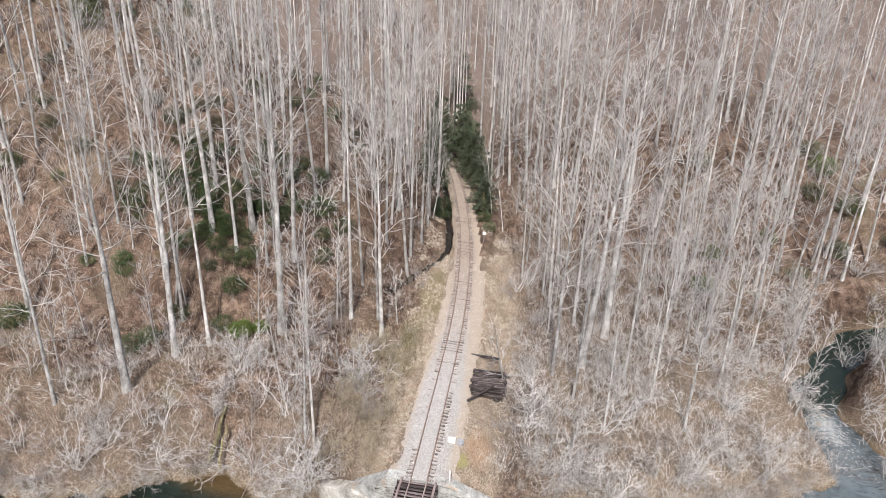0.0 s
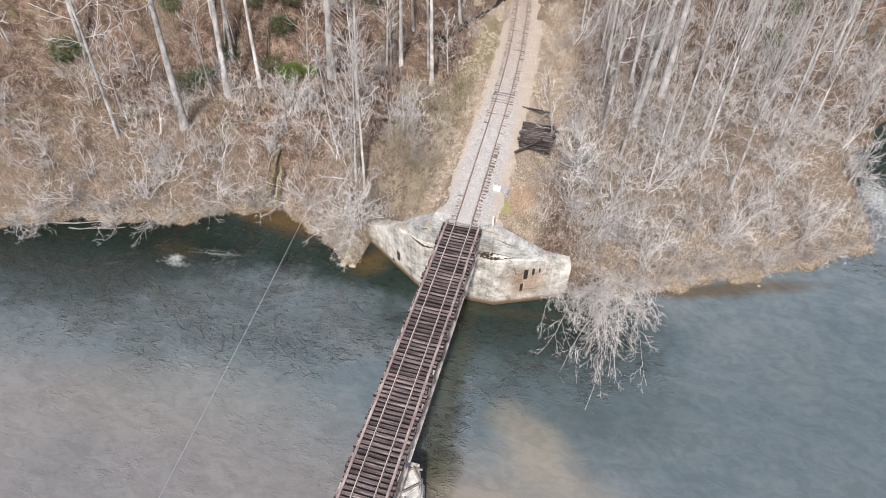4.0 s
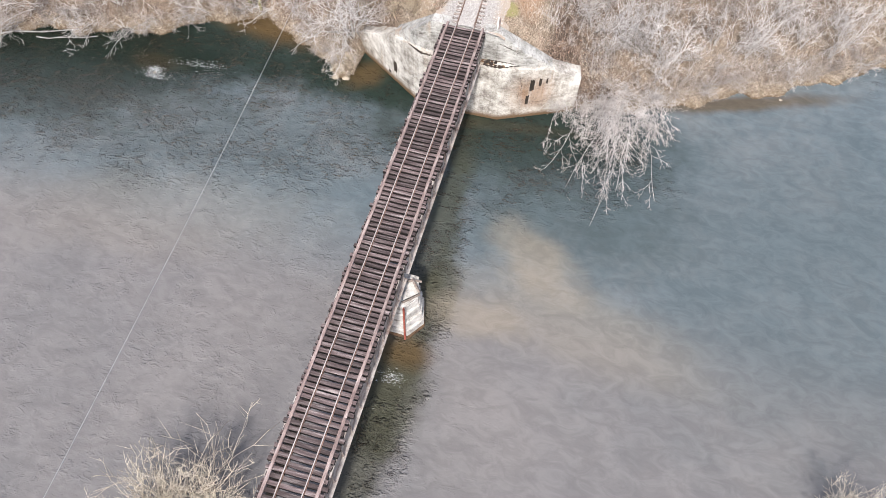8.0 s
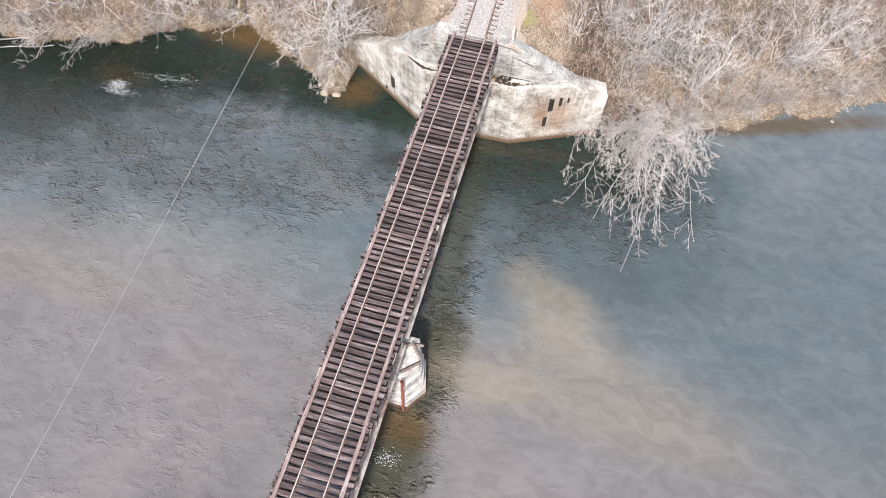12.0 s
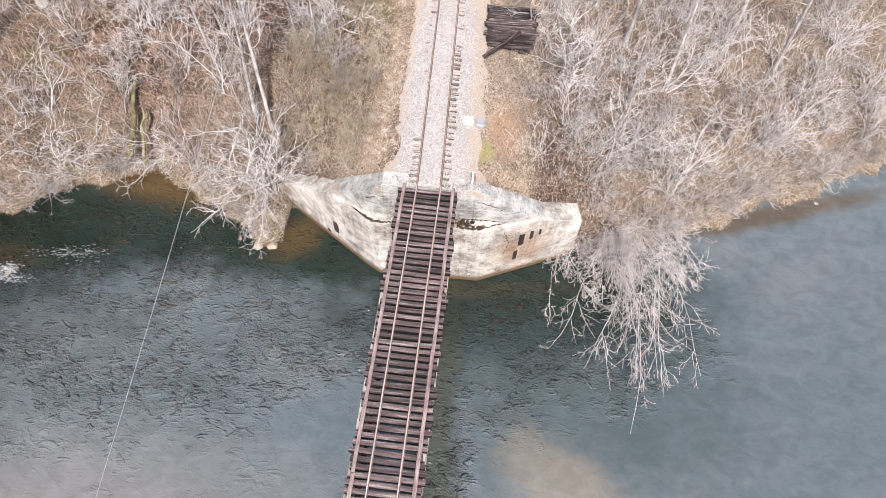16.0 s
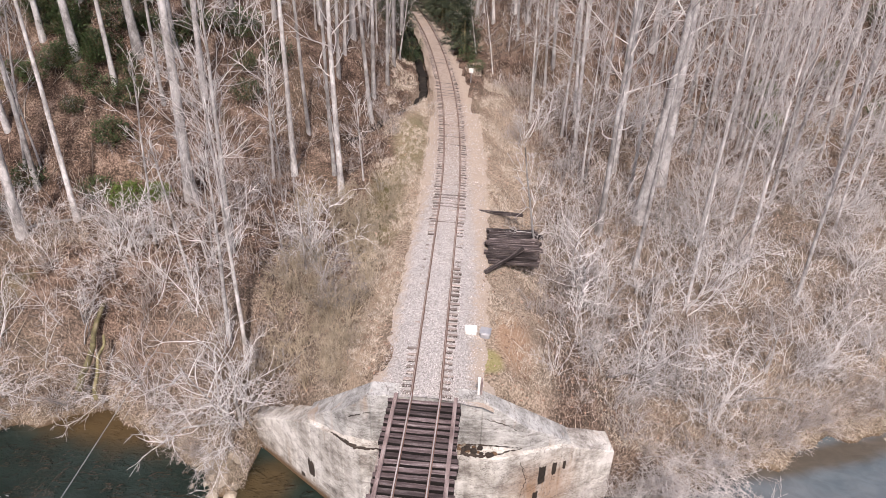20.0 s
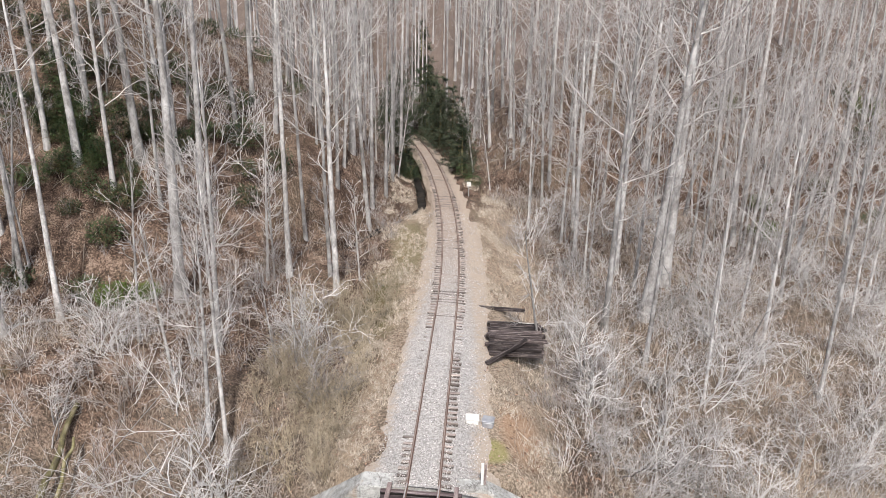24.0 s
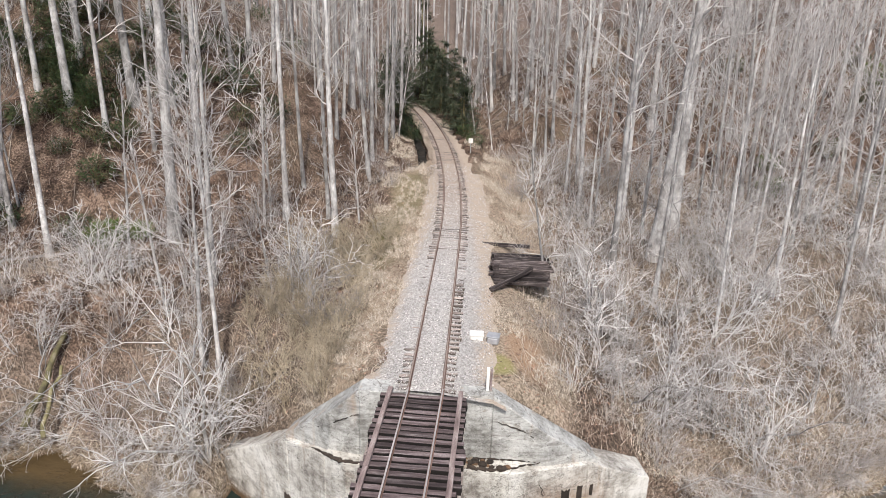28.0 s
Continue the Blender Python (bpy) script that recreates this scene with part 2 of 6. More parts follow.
def concrete(name, tones, drip):
    """Old concrete; drip: the stretch of its streaks, upright on the wings, along the boards behind."""
    m, nt, b = start(name, 0.9)
    p = world_place(nt)
    broad = noise_node(nt, p, 0.45, 5.0, 0.6)
    streak = noise_node(nt, mapped(nt, p, drip), 1.5, 5.0, 0.65)
    fine = noise_node(nt, p, 7.0, 5.0, 0.7)
    r = ramp(nt, tones)
    scar = noise_node(nt, mapped(nt, p, (1.0, 1.0, 1.2)), 1.1, 6.0, 0.66, 0.2)
    mix = calc(nt, "ADD", calc(nt, "MULTIPLY", broad, 0.34), calc(nt, "ADD", calc(nt, "MULTIPLY", streak, 0.16), calc(nt, "ADD", calc(nt, "MULTIPLY", scar, 0.30), calc(nt, "MULTIPLY", fine, 0.20))))
    nt.links.new(fitted(nt, mix, 0.38, 0.60), r.inputs[0])
    # rust-brown seepage in streaks
    rust = fitted(nt, noise_node(nt, mapped(nt, p, (0.9, 0.9, 0.12)), 0.8, 4.0, 0.6), 0.58, 0.72, 0.0, 0.55)
    c = mixed(nt, rust, r.outputs[0], (0.42, 0.29, 0.19))
    seep = nt.nodes.new("ShaderNodeVectorMath")
    seep.operation = "DISTANCE"
    seep.inputs[1].default_value = (6.5, 1.0, -7.0)
    nt.links.new(p, seep.inputs[0])
    stain = calc(nt, "MULTIPLY", fitted(nt, calc(nt, "ADD", seep.outputs["Value"], calc(nt, "MULTIPLY", streak, 2.0)), 1.5, 4.4, 1.0, 0.0), fitted(nt, streak, 0.35, 0.6, 0.3, 0.85))
    c = mixed(nt, stain, c, (0.30, 0.17, 0.09))
    # dark board marks and hairline cracks
    marks = noise_node(nt, mapped(nt, p, (0.45, 0.45, 2.4)), 1.1, 5.0, 0.7, 0.2)
    c = mixed(nt, fitted(nt, marks, 0.56, 0.68, 0.0, 0.45), c, (0.15, 0.13, 0.115))
    crazed = noise_node(nt, mapped(nt, p, (0.7, 0.7, 1.0)), 0.7, 7.0, 0.62, 0.6)
    c = mixed(nt, fitted(nt, calc(nt, "ABSOLUTE", calc(nt, "SUBTRACT", crazed, 0.54)), 0.0, 0.006, 0.8, 0.0), c, (0.06, 0.05, 0.042))
    flaked = fitted(nt, noise_node(nt, p, 0.8, 6.0, 0.72, 0.6), 0.60, 0.66, 0.0, 0.6)
    c = mixed(nt, flaked, c, (0.24, 0.20, 0.165))
    lines = noise_node(nt, mapped(nt, p, (0.35, 0.35, 1.6)), 1.0, 6.0, 0.6, 1.0)
    c = mixed(nt, fitted(nt, calc(nt, "ABSOLUTE", calc(nt, "SUBTRACT", lines, 0.5)), 0.0, 0.009, 0.6, 0.0), c, (0.075, 0.062, 0.052))
    # old waterline
    sep = nt.nodes.new("ShaderNodeSeparateXYZ")
    nt.links.new(p, sep.inputs[0])
    wet = fitted(nt, calc(nt, "ADD", sep.outputs[2], calc(nt, "MULTIPLY", fine, 0.5)), -9.7, -8.9, 1.0, 0.0)
    c = mixed(nt, wet, c, (0.14, 0.085, 0.045))
    nt.links.new(c, b.inputs["Base Color"])
    bumped(nt, b, calc(nt, "ADD", fine, scar), 0.6, 0.08)
    return m


def blob(nt, p, x, y, rx, ry, rot=0.0, soft=0.6):
    """1 inside an ellipse on the ground, 0 outside, with a wide ragged rim."""
    mp = nt.nodes.new("ShaderNodeMapping")
    mp.vector_type = "TEXTURE"
    mp.inputs["Location"].default_value = (x, y, 0)
    mp.inputs["Rotation"].default_value = (0, 0, radians(rot))
    mp.inputs["Scale"].default_value = (rx, ry, 1e6)
    nt.links.new(p, mp.inputs["Vector"])
    ln = nt.nodes.new("ShaderNodeVectorMath")
    ln.operation = "LENGTH"
    nt.links.new(mp.outputs[0], ln.inputs[0])
    wob = noise_node(nt, p, 0.35, 3.0, 0.6)
    d = calc(nt, "ADD", ln.outputs["Value"], calc(nt, "MULTIPLY", calc(nt, "SUBTRACT", wob, 0.5), 0.9))
    return fitted(nt, d, 1 - soft, 1 + soft, 1.0, 0.0)


def river():
    m, nt, b = start("river_water", 0.07, 0.0, 0.5)
    p = world_place(nt)
    # bed silt and stones seen through the water, sky sheen painted into the blue-grey
    bed = noise_node(nt, p, 0.12, 6.0, 0.62, 0.3)
    fine = noise_node(nt, p, 0.9, 5.0, 0.65)
    sep = nt.nodes.new("ShaderNodeSeparateXYZ")
    nt.links.new(p, sep.inputs[0])
    r = ramp(nt, [(0.0, (0.088, 0.115, 0.129)), (0.5, (0.122, 0.146, 0.160)), (1.0, (0.165, 0.175, 0.182))])
    nt.links.new(fitted(nt, calc(nt, "ADD", calc(nt, "MULTIPLY", bed, 0.72), calc(nt, "MULTIPLY", fine, 0.28)), 0.22, 0.78), r.inputs[0])
    south = fitted(nt, calc(nt, "ADD", sep.outputs[1], calc(nt, "MULTIPLY", bed, 6.0)), -21.0, -11.0, 1.0, 0.0)
    c = mixed(nt, south, r.outputs[0], mixed(nt, bed, (0.134, 0.132, 0.136), (0.215, 0.199, 0.191)))
    # dark creek pools, and along the banks the woods' reflection painted as colour
    deep_and_reflected = (0.014, 0.024, 0.018)
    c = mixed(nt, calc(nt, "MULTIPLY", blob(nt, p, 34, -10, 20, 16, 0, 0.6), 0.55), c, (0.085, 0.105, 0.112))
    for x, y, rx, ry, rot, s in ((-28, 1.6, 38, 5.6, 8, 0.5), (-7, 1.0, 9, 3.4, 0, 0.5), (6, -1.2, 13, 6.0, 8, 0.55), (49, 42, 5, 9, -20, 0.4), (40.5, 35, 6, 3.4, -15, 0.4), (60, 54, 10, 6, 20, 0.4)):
        c = mixed(nt, calc(nt, "MULTIPLY", blob(nt, p, x, y, rx, ry, rot, s), 0.93), c, deep_and_reflected)
    # reflection of the dark hillside, painted over the west reach
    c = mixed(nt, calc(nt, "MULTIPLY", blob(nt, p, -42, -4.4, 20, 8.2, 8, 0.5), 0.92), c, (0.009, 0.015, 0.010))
    c = mixed(nt, calc(nt, "MULTIPLY", blob(nt, p, 11, -9, 11, 6, 0, 0.6), 0.55), c, (0.045, 0.062, 0.062))
    # olive strip by the bridge: scoured bed, plus the deck's reflection painted in
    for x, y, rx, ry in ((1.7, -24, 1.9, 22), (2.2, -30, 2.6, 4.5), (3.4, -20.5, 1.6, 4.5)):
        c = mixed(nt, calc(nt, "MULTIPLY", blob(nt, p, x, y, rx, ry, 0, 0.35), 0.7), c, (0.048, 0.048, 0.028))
    c = mixed(nt, calc(nt, "MULTIPLY", blob(nt, p, -30, -11, 24, 6.0, 8, 0.6), 0.4), c, (0.07, 0.08, 0.077))
    shoal = (0.265, 0.225, 0.175)
    for x, y, rx, ry, rot, a in ((10.5, -15, 4.2, 2.4, -35, 0.55), (15, -20, 9, 3.2, -10, 0.35), (-22, -19, 14, 4, 12, 0.2), (6.5, -21.5, 4, 1.6, 0, 0.5)):
        c = mixed(nt, calc(nt, "MULTIPLY", blob(nt, p, x, y, rx, ry, rot), a), c, shoal)
    for x, y, rx, ry, rot, a in ((2.4, -25.9, 2.0, 1.2, 0, 0.8), (-23, 6.0, 7, 2.2, -8, 0.9), (-31, -2.5, 2.5, 1.2, 0, 0.25), (-10.2, 1.9, 1.6, 2.4, -35, 0.7), (26, 8.4, 10, 0.9, 20, 0.7), (5, -0.9, 8, 0.7, 8, 0.2)):
        c = mixed(nt, calc(nt, "MULTIPLY", blob(nt, p, x, y, rx, ry, rot), a), c, (0.085, 0.055, 0.024))
    silt = fitted(nt, noise_node(nt, mapped(nt, p, (1.0, 1.8, 1.0)), 0.5, 5.0, 0.65, 1.0), 0.3, 0.7, 0.88, 1.1)
    lit = nt.nodes.new("ShaderNodeHueSaturation")
    nt.links.new(silt, lit.inputs["Value"])
    nt.links.new(c, lit.inputs["Color"])
    nt.nodes.remove(b)
    body = nt.nodes.new("ShaderNodeBsdfDiffuse")
    nt.links.new(lit.outputs[0], body.inputs["Color"])
    b = nt.nodes.new("ShaderNodeBsdfGlossy")
    b.inputs["Roughness"].default_value = 0.12
    # short crested ripples, lively in the current and along the banks, faint elsewhere
    def crests(scale, stretch, warp):
        n = noise_node(nt, mapped(nt, p, stretch), scale, 3.0, 0.5, warp)
        ridge = calc(nt, "SUBTRACT", 1.0, calc(nt, "ABSOLUTE", calc(nt, "MULTIPLY", calc(nt, "SUBTRACT", n, 0.5), 6.5)))
        broken = fitted(nt, noise_node(nt, p, 1.3, 2.0, 0.5), 0.48, 0.62)
        return calc(nt, "MULTIPLY", calc(nt, "POWER", calc(nt, "MAXIMUM", ridge, 0.0), 1.5), broken)
    w1 = crests(1.25, (0.62, 1.5, 1.0), 0.7)
    w2 = noise_node(nt, mapped(nt, p, (1.0, 1.8, 1.0)), 2.6, 4.0, 0.6, 1.0)
    lively = calc(nt, "MAXIMUM", blob(nt, p, -24, -6, 26, 9, 8, 0.5), calc(nt, "MAXIMUM", blob(nt, p, 6, -5, 13, 6, 8, 0.5), calc(nt, "MAXIMUM", blob(nt, p, 2.6, -26, 2.4, 20, 0, 0.4), blob(nt, p, 47, 26, 8, 12, 0, 0.5))))
    patchy = fitted(nt, noise_node(nt, p, 0.22, 3.0, 0.6), 0.40, 0.60, 0.35, 1.2)
    west = fitted(nt, sep.outputs[0], -2.0, 14.0, 0.13, 0.02)
    rough = calc(nt, "MULTIPLY", patchy, calc(nt, "MAXIMUM", lively, west))
    h = calc(nt, "MULTIPLY", calc(nt, "ADD", calc(nt, "MULTIPLY", w1, 0.17), calc(nt, "MULTIPLY", w2, 0.15)), rough)
    bumped(nt, b, h, 1.0, 1.7)
    wave = b.inputs["Normal"].links[0].from_socket
    nt.links.new(wave, body.inputs["Normal"])
    calm = nt.nodes.new("ShaderNodeBump")
    calm.inputs["Distance"].default_value = 0.9
    nt.links.new(h, calm.inputs["Height"])
    wave = calm.outputs[0]
    nt.links.new(wave, b.inputs["Normal"])
    fres = nt.nodes.new("ShaderNodeFresnel")
    fres.inputs["IOR"].default_value = 1.33
    nt.links.new(wave, fres.inputs["Normal"])
    both = nt.nodes.new("ShaderNodeMixShader")
    nt.links.new(fres.outputs[0], both.inputs[0])
    nt.links.new(body.outputs[0], both.inputs[1])
    nt.links.new(b.outputs[0], both.inputs[2])
    nt.links.new(both.outputs[0], nt.nodes["Material Output"].inputs["Surface"])
    return m


def forest_floor():
    m, nt, b = start("leaf_litter_ground", 0.95, 0.0, 0.1)
    p = world_place(nt)
    broad = noise_node(nt, p, 0.09, 5.0, 0.6)
    mid = noise_node(nt, p, 0.7, 5.0, 0.65)
    fine = noise_node(nt, p, 7.0, 4.0, 0.75)
    r = ramp(nt, [(0.0, (0.018, 0.013, 0.010)), (0.4, (0.075, 0.049, 0.036)), (0.7, (0.185, 0.127, 0.096)), (1.0, (0.37, 0.275, 0.215))])
    nt.links.new(fitted(nt, calc(nt, "ADD", calc(nt, "MULTIPLY", mid, 0.4), calc(nt, "MULTIPLY", fine, 0.6)), 0.34, 0.66), r.inputs[0])
    tan = ramp(nt, [(0.0, (0.055, 0.042, 0.029)), (1.0, (0.33, 0.255, 0.18))])
    nt.links.new(fitted(nt, fine, 0.3, 0.7), tan.inputs[0])
    c = mixed(nt, fitted(nt, broad, 0.48, 0.72, 0.0, 0.7), r.outputs[0], tan.outputs[0])
    green = fitted(nt, noise_node(nt, p, 0.16, 4.0, 0.6), 0.6, 0.72, 0.0, 0.35)
    c = mixed(nt, green, c, (0.13, 0.125, 0.05))
    pale = ramp(nt, [(0.0, (0.11, 0.085, 0.062)), (0.5, (0.34, 0.27, 0.20)), (1.0, (0.60, 0.49, 0.385))])
    nt.links.new(fitted(nt, calc(nt, "ADD", calc(nt, "MULTIPLY", fine, 0.75), calc(nt, "MULTIPLY", mid, 0.25)), 0.32, 0.68), pale.inputs[0])
    # dry grass along the track
    for x, y, rx, ry, rot, a in ((-5.0, 9.0, 2.2, 12, 0, 0.85), (4.2, 6, 2.6, 9, 0, 0.8), (3.2, 30, 3.5, 22, 3, 0.8), (-4.6, 34, 2.2, 20, 6, 0.8), (28, 12, 14, 4, 18, 0.7)):
        c = mixed(nt, calc(nt, "MULTIPLY", blob(nt, p, x, y, rx, ry, rot, 0.35), a), c, pale.outputs[0])
    for x, y, rx, ry, rot, a, col in ((3.2, 4.2, 0.7, 0.9, 0, 0.65, (0.32, 0.30, 0.10)), (-6.2, 23, 1.6, 7, 4, 0.6, (0.16, 0.15, 0.06)), (-5.6, 12, 1.3, 6, 0, 0.75, (0.10, 0.075, 0.045)), (-4.2, 7.5, 0.7, 6, -2, 0.5, (0.36, 0.27, 0.19)), (4.6, 7, 1.2, 2.6, 0, 0.6, (0.42, 0.26, 0.16)), (-5.4, 34, 1.5, 8, 4, 0.5, (0.15, 0.14, 0.06))):
        c = mixed(nt, calc(nt, "MULTIPLY", blob(nt, p, x, y, rx, ry, rot, 0.4), a), c, col)
    for x, y, rx, ry, a in ((27, 20, 22, 17, 0.75), (-12, 8, 8, 7, 0.5), (-34, 4, 18, 5, 0.5)):
        c = mixed(nt, calc(nt, "MULTIPLY", blob(nt, p, x, y, rx, ry, 15, 0.4), a), c, mixed(nt, fitted(nt, fine, 0.3, 0.7), (0.05, 0.039, 0.03), (0.33, 0.268, 0.212)))
    sep = nt.nodes.new("ShaderNodeSeparateXYZ")
    nt.links.new(p, sep.inputs[0])
    mud = fitted(nt, calc(nt, "ADD", sep.outputs[2], mid), -9.6, -8.6, 1.0, 0.0)
    far = fitted(nt, calc(nt, "ADD", sep.outputs[1], calc(nt, "MULTIPLY", broad, 30.0)), 95.0, 135.0, 0.0, 0.75)
    c = mixed(nt, far, c, mixed(nt, fine, (0.07, 0.055, 0.047), (0.29, 0.232, 0.203)))
    c = mixed(nt, mud, c, tan.outputs[0])
    c = mixed(nt, fitted(nt, calc(nt, "ADD", sep.outputs[2], calc(nt, "MULTIPLY", mid, 0.5)), -9.95, -9.55, 1.0, 0.0), c, (0.10, 0.066, 0.038))
    nt.links.new(c, b.inputs["Base Color"])
    bumped(nt, b, calc(nt, "ADD", fine, mid), 0.7, 0.12)
    return m


def ballast():
    m, nt, b = start("limestone_ballast", 0.95, 0.0, 0.2)
    p = world_place(nt)
    v = nt.nodes.new("ShaderNodeTexVoronoi")
    v.inputs["Scale"].default_value = 15.0
    nt.links.new(p, v.inputs["Vector"])
    broad = noise_node(nt, p, 0.35, 4.0, 0.6)
    r = ramp(nt, [(0.0, (0.17, 0.153, 0.142)), (0.4, (0.38, 0.355, 0.335)), (0.7, (0.55, 0.52, 0.495)), (1.0, (0.80, 0.765, 0.735))])
    nt.links.new(calc(nt, "ADD", calc(nt, "MULTIPLY", v.outputs["Color"], 0.8), calc(nt, "MULTIPLY", broad, 0.2)), r.inputs[0])
    sep = nt.nodes.new("ShaderNodeSeparateXYZ")
    nt.links.new(p, sep.inputs[0])
    far = fitted(nt, calc(nt, "ADD", sep.outputs[1], calc(nt, "MULTIPLY", broad, 14.0)), 18.0, 50.0)
    c = mixed(nt, far, r.outputs[0], mixed(nt, v.outputs["Color"], (0.24, 0.185, 0.15), (0.50, 0.41, 0.34)))
    c = mixed(nt, fitted(nt, broad, 0.55, 0.75, 0.0, 0.3), c, (0.36, 0.31, 0.26))
    # straw and leaves creep over the shoulders, further in as the track goes on
    bend = calc(nt, "POWER", calc(nt, "MAXIMUM", calc(nt, "SUBTRACT", sep.outputs[1], 20.0), 0.0), 2.0)
    mid_line = calc(nt, "ADD", calc(nt, "MULTIPLY", sep.outputs[1], -0.034), calc(nt, "MULTIPLY", bend, -0.0019))
    off = calc(nt, "ABSOLUTE", calc(nt, "SUBTRACT", sep.outputs[0], mid_line))
    ragged = calc(nt, "ADD", calc(nt, "MULTIPLY", noise_node(nt, p, 1.6, 4.0, 0.7), 1.6), calc(nt, "MULTIPLY", noise_node(nt, p, 6.0, 3.0, 0.7), 0.8))
    inward = fitted(nt, sep.outputs[1], 12.0, 30.0, 0.0, 0.75)
    over = fitted(nt, calc(nt, "ADD", calc(nt, "ADD", off, inward), ragged), 3.1, 3.9, 0.0, 0.9)
    straw = mixed(nt, noise_node(nt, p, 9.0, 3.0, 0.7), (0.22, 0.17, 0.13), (0.70, 0.58, 0.47))
    c = mixed(nt, over, c, straw)
    nt.links.new(c, b.inputs["Base Color"])
    bumped(nt, b, v.outputs["Distance"], 0.9, 0.05)
    return m


M_CONCRETE = concrete("weathered_concrete", [(0.0, (0.17, 0.15, 0.13)), (0.3, (0.37, 0.338, 0.30)), (0.65, (0.53, 0.50, 0.45)), (1.0, (0.72, 0.69, 0.64))], (1.6, 1.6, 0.16))
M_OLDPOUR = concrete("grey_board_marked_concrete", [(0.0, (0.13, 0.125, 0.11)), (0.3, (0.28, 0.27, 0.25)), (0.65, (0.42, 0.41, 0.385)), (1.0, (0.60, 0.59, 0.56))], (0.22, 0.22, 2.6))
M_WATER, M_GROUND, M_BALLAST = river(), forest_floor(), ballast()

# ---------------------------------------------------------------- mesh helpers
rng = np.random.default_rng(7)


def build_mesh(name, chunks, material, smooth=True):
    """chunks: (vertices, faces) with faces of one size in each chunk."""
    vs, starts, loops, off, lo = [], [], [], 0, 0
    for v, f in chunks:
        if len(f) == 0:
            continue
        f = np.asarray(f, dtype=np.int64)
        vs.append(np.asarray(v, dtype=np.float64))
        loops.append((f + off).ravel())
        starts.append(lo + np.arange(len(f)) * f.shape[1])
        lo += f.size
        off += len(v)
    vs, loops, starts = np.concatenate(vs), np.concatenate(loops), np.concatenate(starts)
    me = bpy.data.meshes.new(name)
    me.vertices.add(len(vs))
    me.vertices.foreach_set("co", vs.ravel())
    me.loops.add(len(loops))
    me.loops.foreach_set("vertex_index", loops.astype(np.int32))
    me.polygons.add(len(starts))
    me.polygons.foreach_set("loop_start", starts.astype(np.int32))
    me.polygons.foreach_set("use_smooth", np.full(len(starts), smooth))
    me.materials.append(material)
    me.update(calc_edges=True)
    me.validate()
    return me


def crown_mesh(branches, twigs, m_branch, m_twig):
    """One crown: branches and fine twigs, each with its own bark."""
    me = build_mesh("crown", list(branches) + list(twigs), m_branch)
    me.materials.append(m_twig)
    n = sum(len(f) for _, f in branches)
    idx = np.zeros(len(me.polygons), dtype=np.int32)
    idx[n:] = 1
    me.polygons.foreach_set("material_index", idx)
    return me


def side_ways(tang):
    ref = np.where(np.abs(tang[..., 2:3]) < 0.9, np.array([0.0, 0, 1]), np.array([1.0, 0, 0]))
    u = np.cross(tang, ref)
    u /= np.linalg.norm(u, axis=-1, keepdims=True) + 1e-9
    return u, np.cross(tang, u)


def tubes(paths, radii, sides):
    """Tapered round stems along many paths (n, k, 3)."""
    n, k, _ = paths.shape
    tang = np.gradient(paths, axis=1)
    tang /= np.linalg.norm(tang, axis=-1, keepdims=True) + 1e-9
    u, w = side_ways(tang)
    a = np.arange(sides) * 2 * math.pi / sides
    ring = np.cos(a)[:, None] * u[:, :, None, :] + np.sin(a)[:, None] * w[:, :, None, :]
    v = paths[:, :, None, :] + radii[:, :, None, None] * ring
    base = (np.arange(n) * k * sides)[:, None, None]
    i = (np.arange(k - 1) * sides)[None, :, None]
    j = np.arange(sides)[None, None, :]
    j2 = (j + 1) % sides
    f = np.stack([base + i + j, base + i + j2, base + i + sides + j2, base + i + sides + j], -1)
    return v.reshape(-1, 3), f.reshape(-1, 4)


def spikes(a, b, r):
    """Thin three-sided twigs from a to b (n, 3)."""
    n = len(a)
    tang = b - a
    tang = tang / (np.linalg.norm(tang, axis=-1, keepdims=True) + 1e-9)
    u, w = side_ways(tang)
    ang = np.arange(3) * 2 * math.pi / 3
    ring = a[:, None] + np.reshape(r, (-1, 1, 1)) * (np.cos(ang)[:, None] * u[:, None] + np.sin(ang)[:, None] * w[:, None])
    v = np.concatenate([ring, b[:, None]], 1).reshape(-1, 3)
    k = (np.arange(n) * 4)[:, None]
    f = np.stack([np.concatenate([k, k + 1, k + 3], 1), np.concatenate([k + 1, k + 2, k + 3], 1), np.concatenate([k + 2, k, k + 3], 1)], 1)
    return v, f.reshape(-1, 3)


def unit(v):
    return v / (np.linalg.norm(v, axis=-1, keepdims=True) + 1e-9)


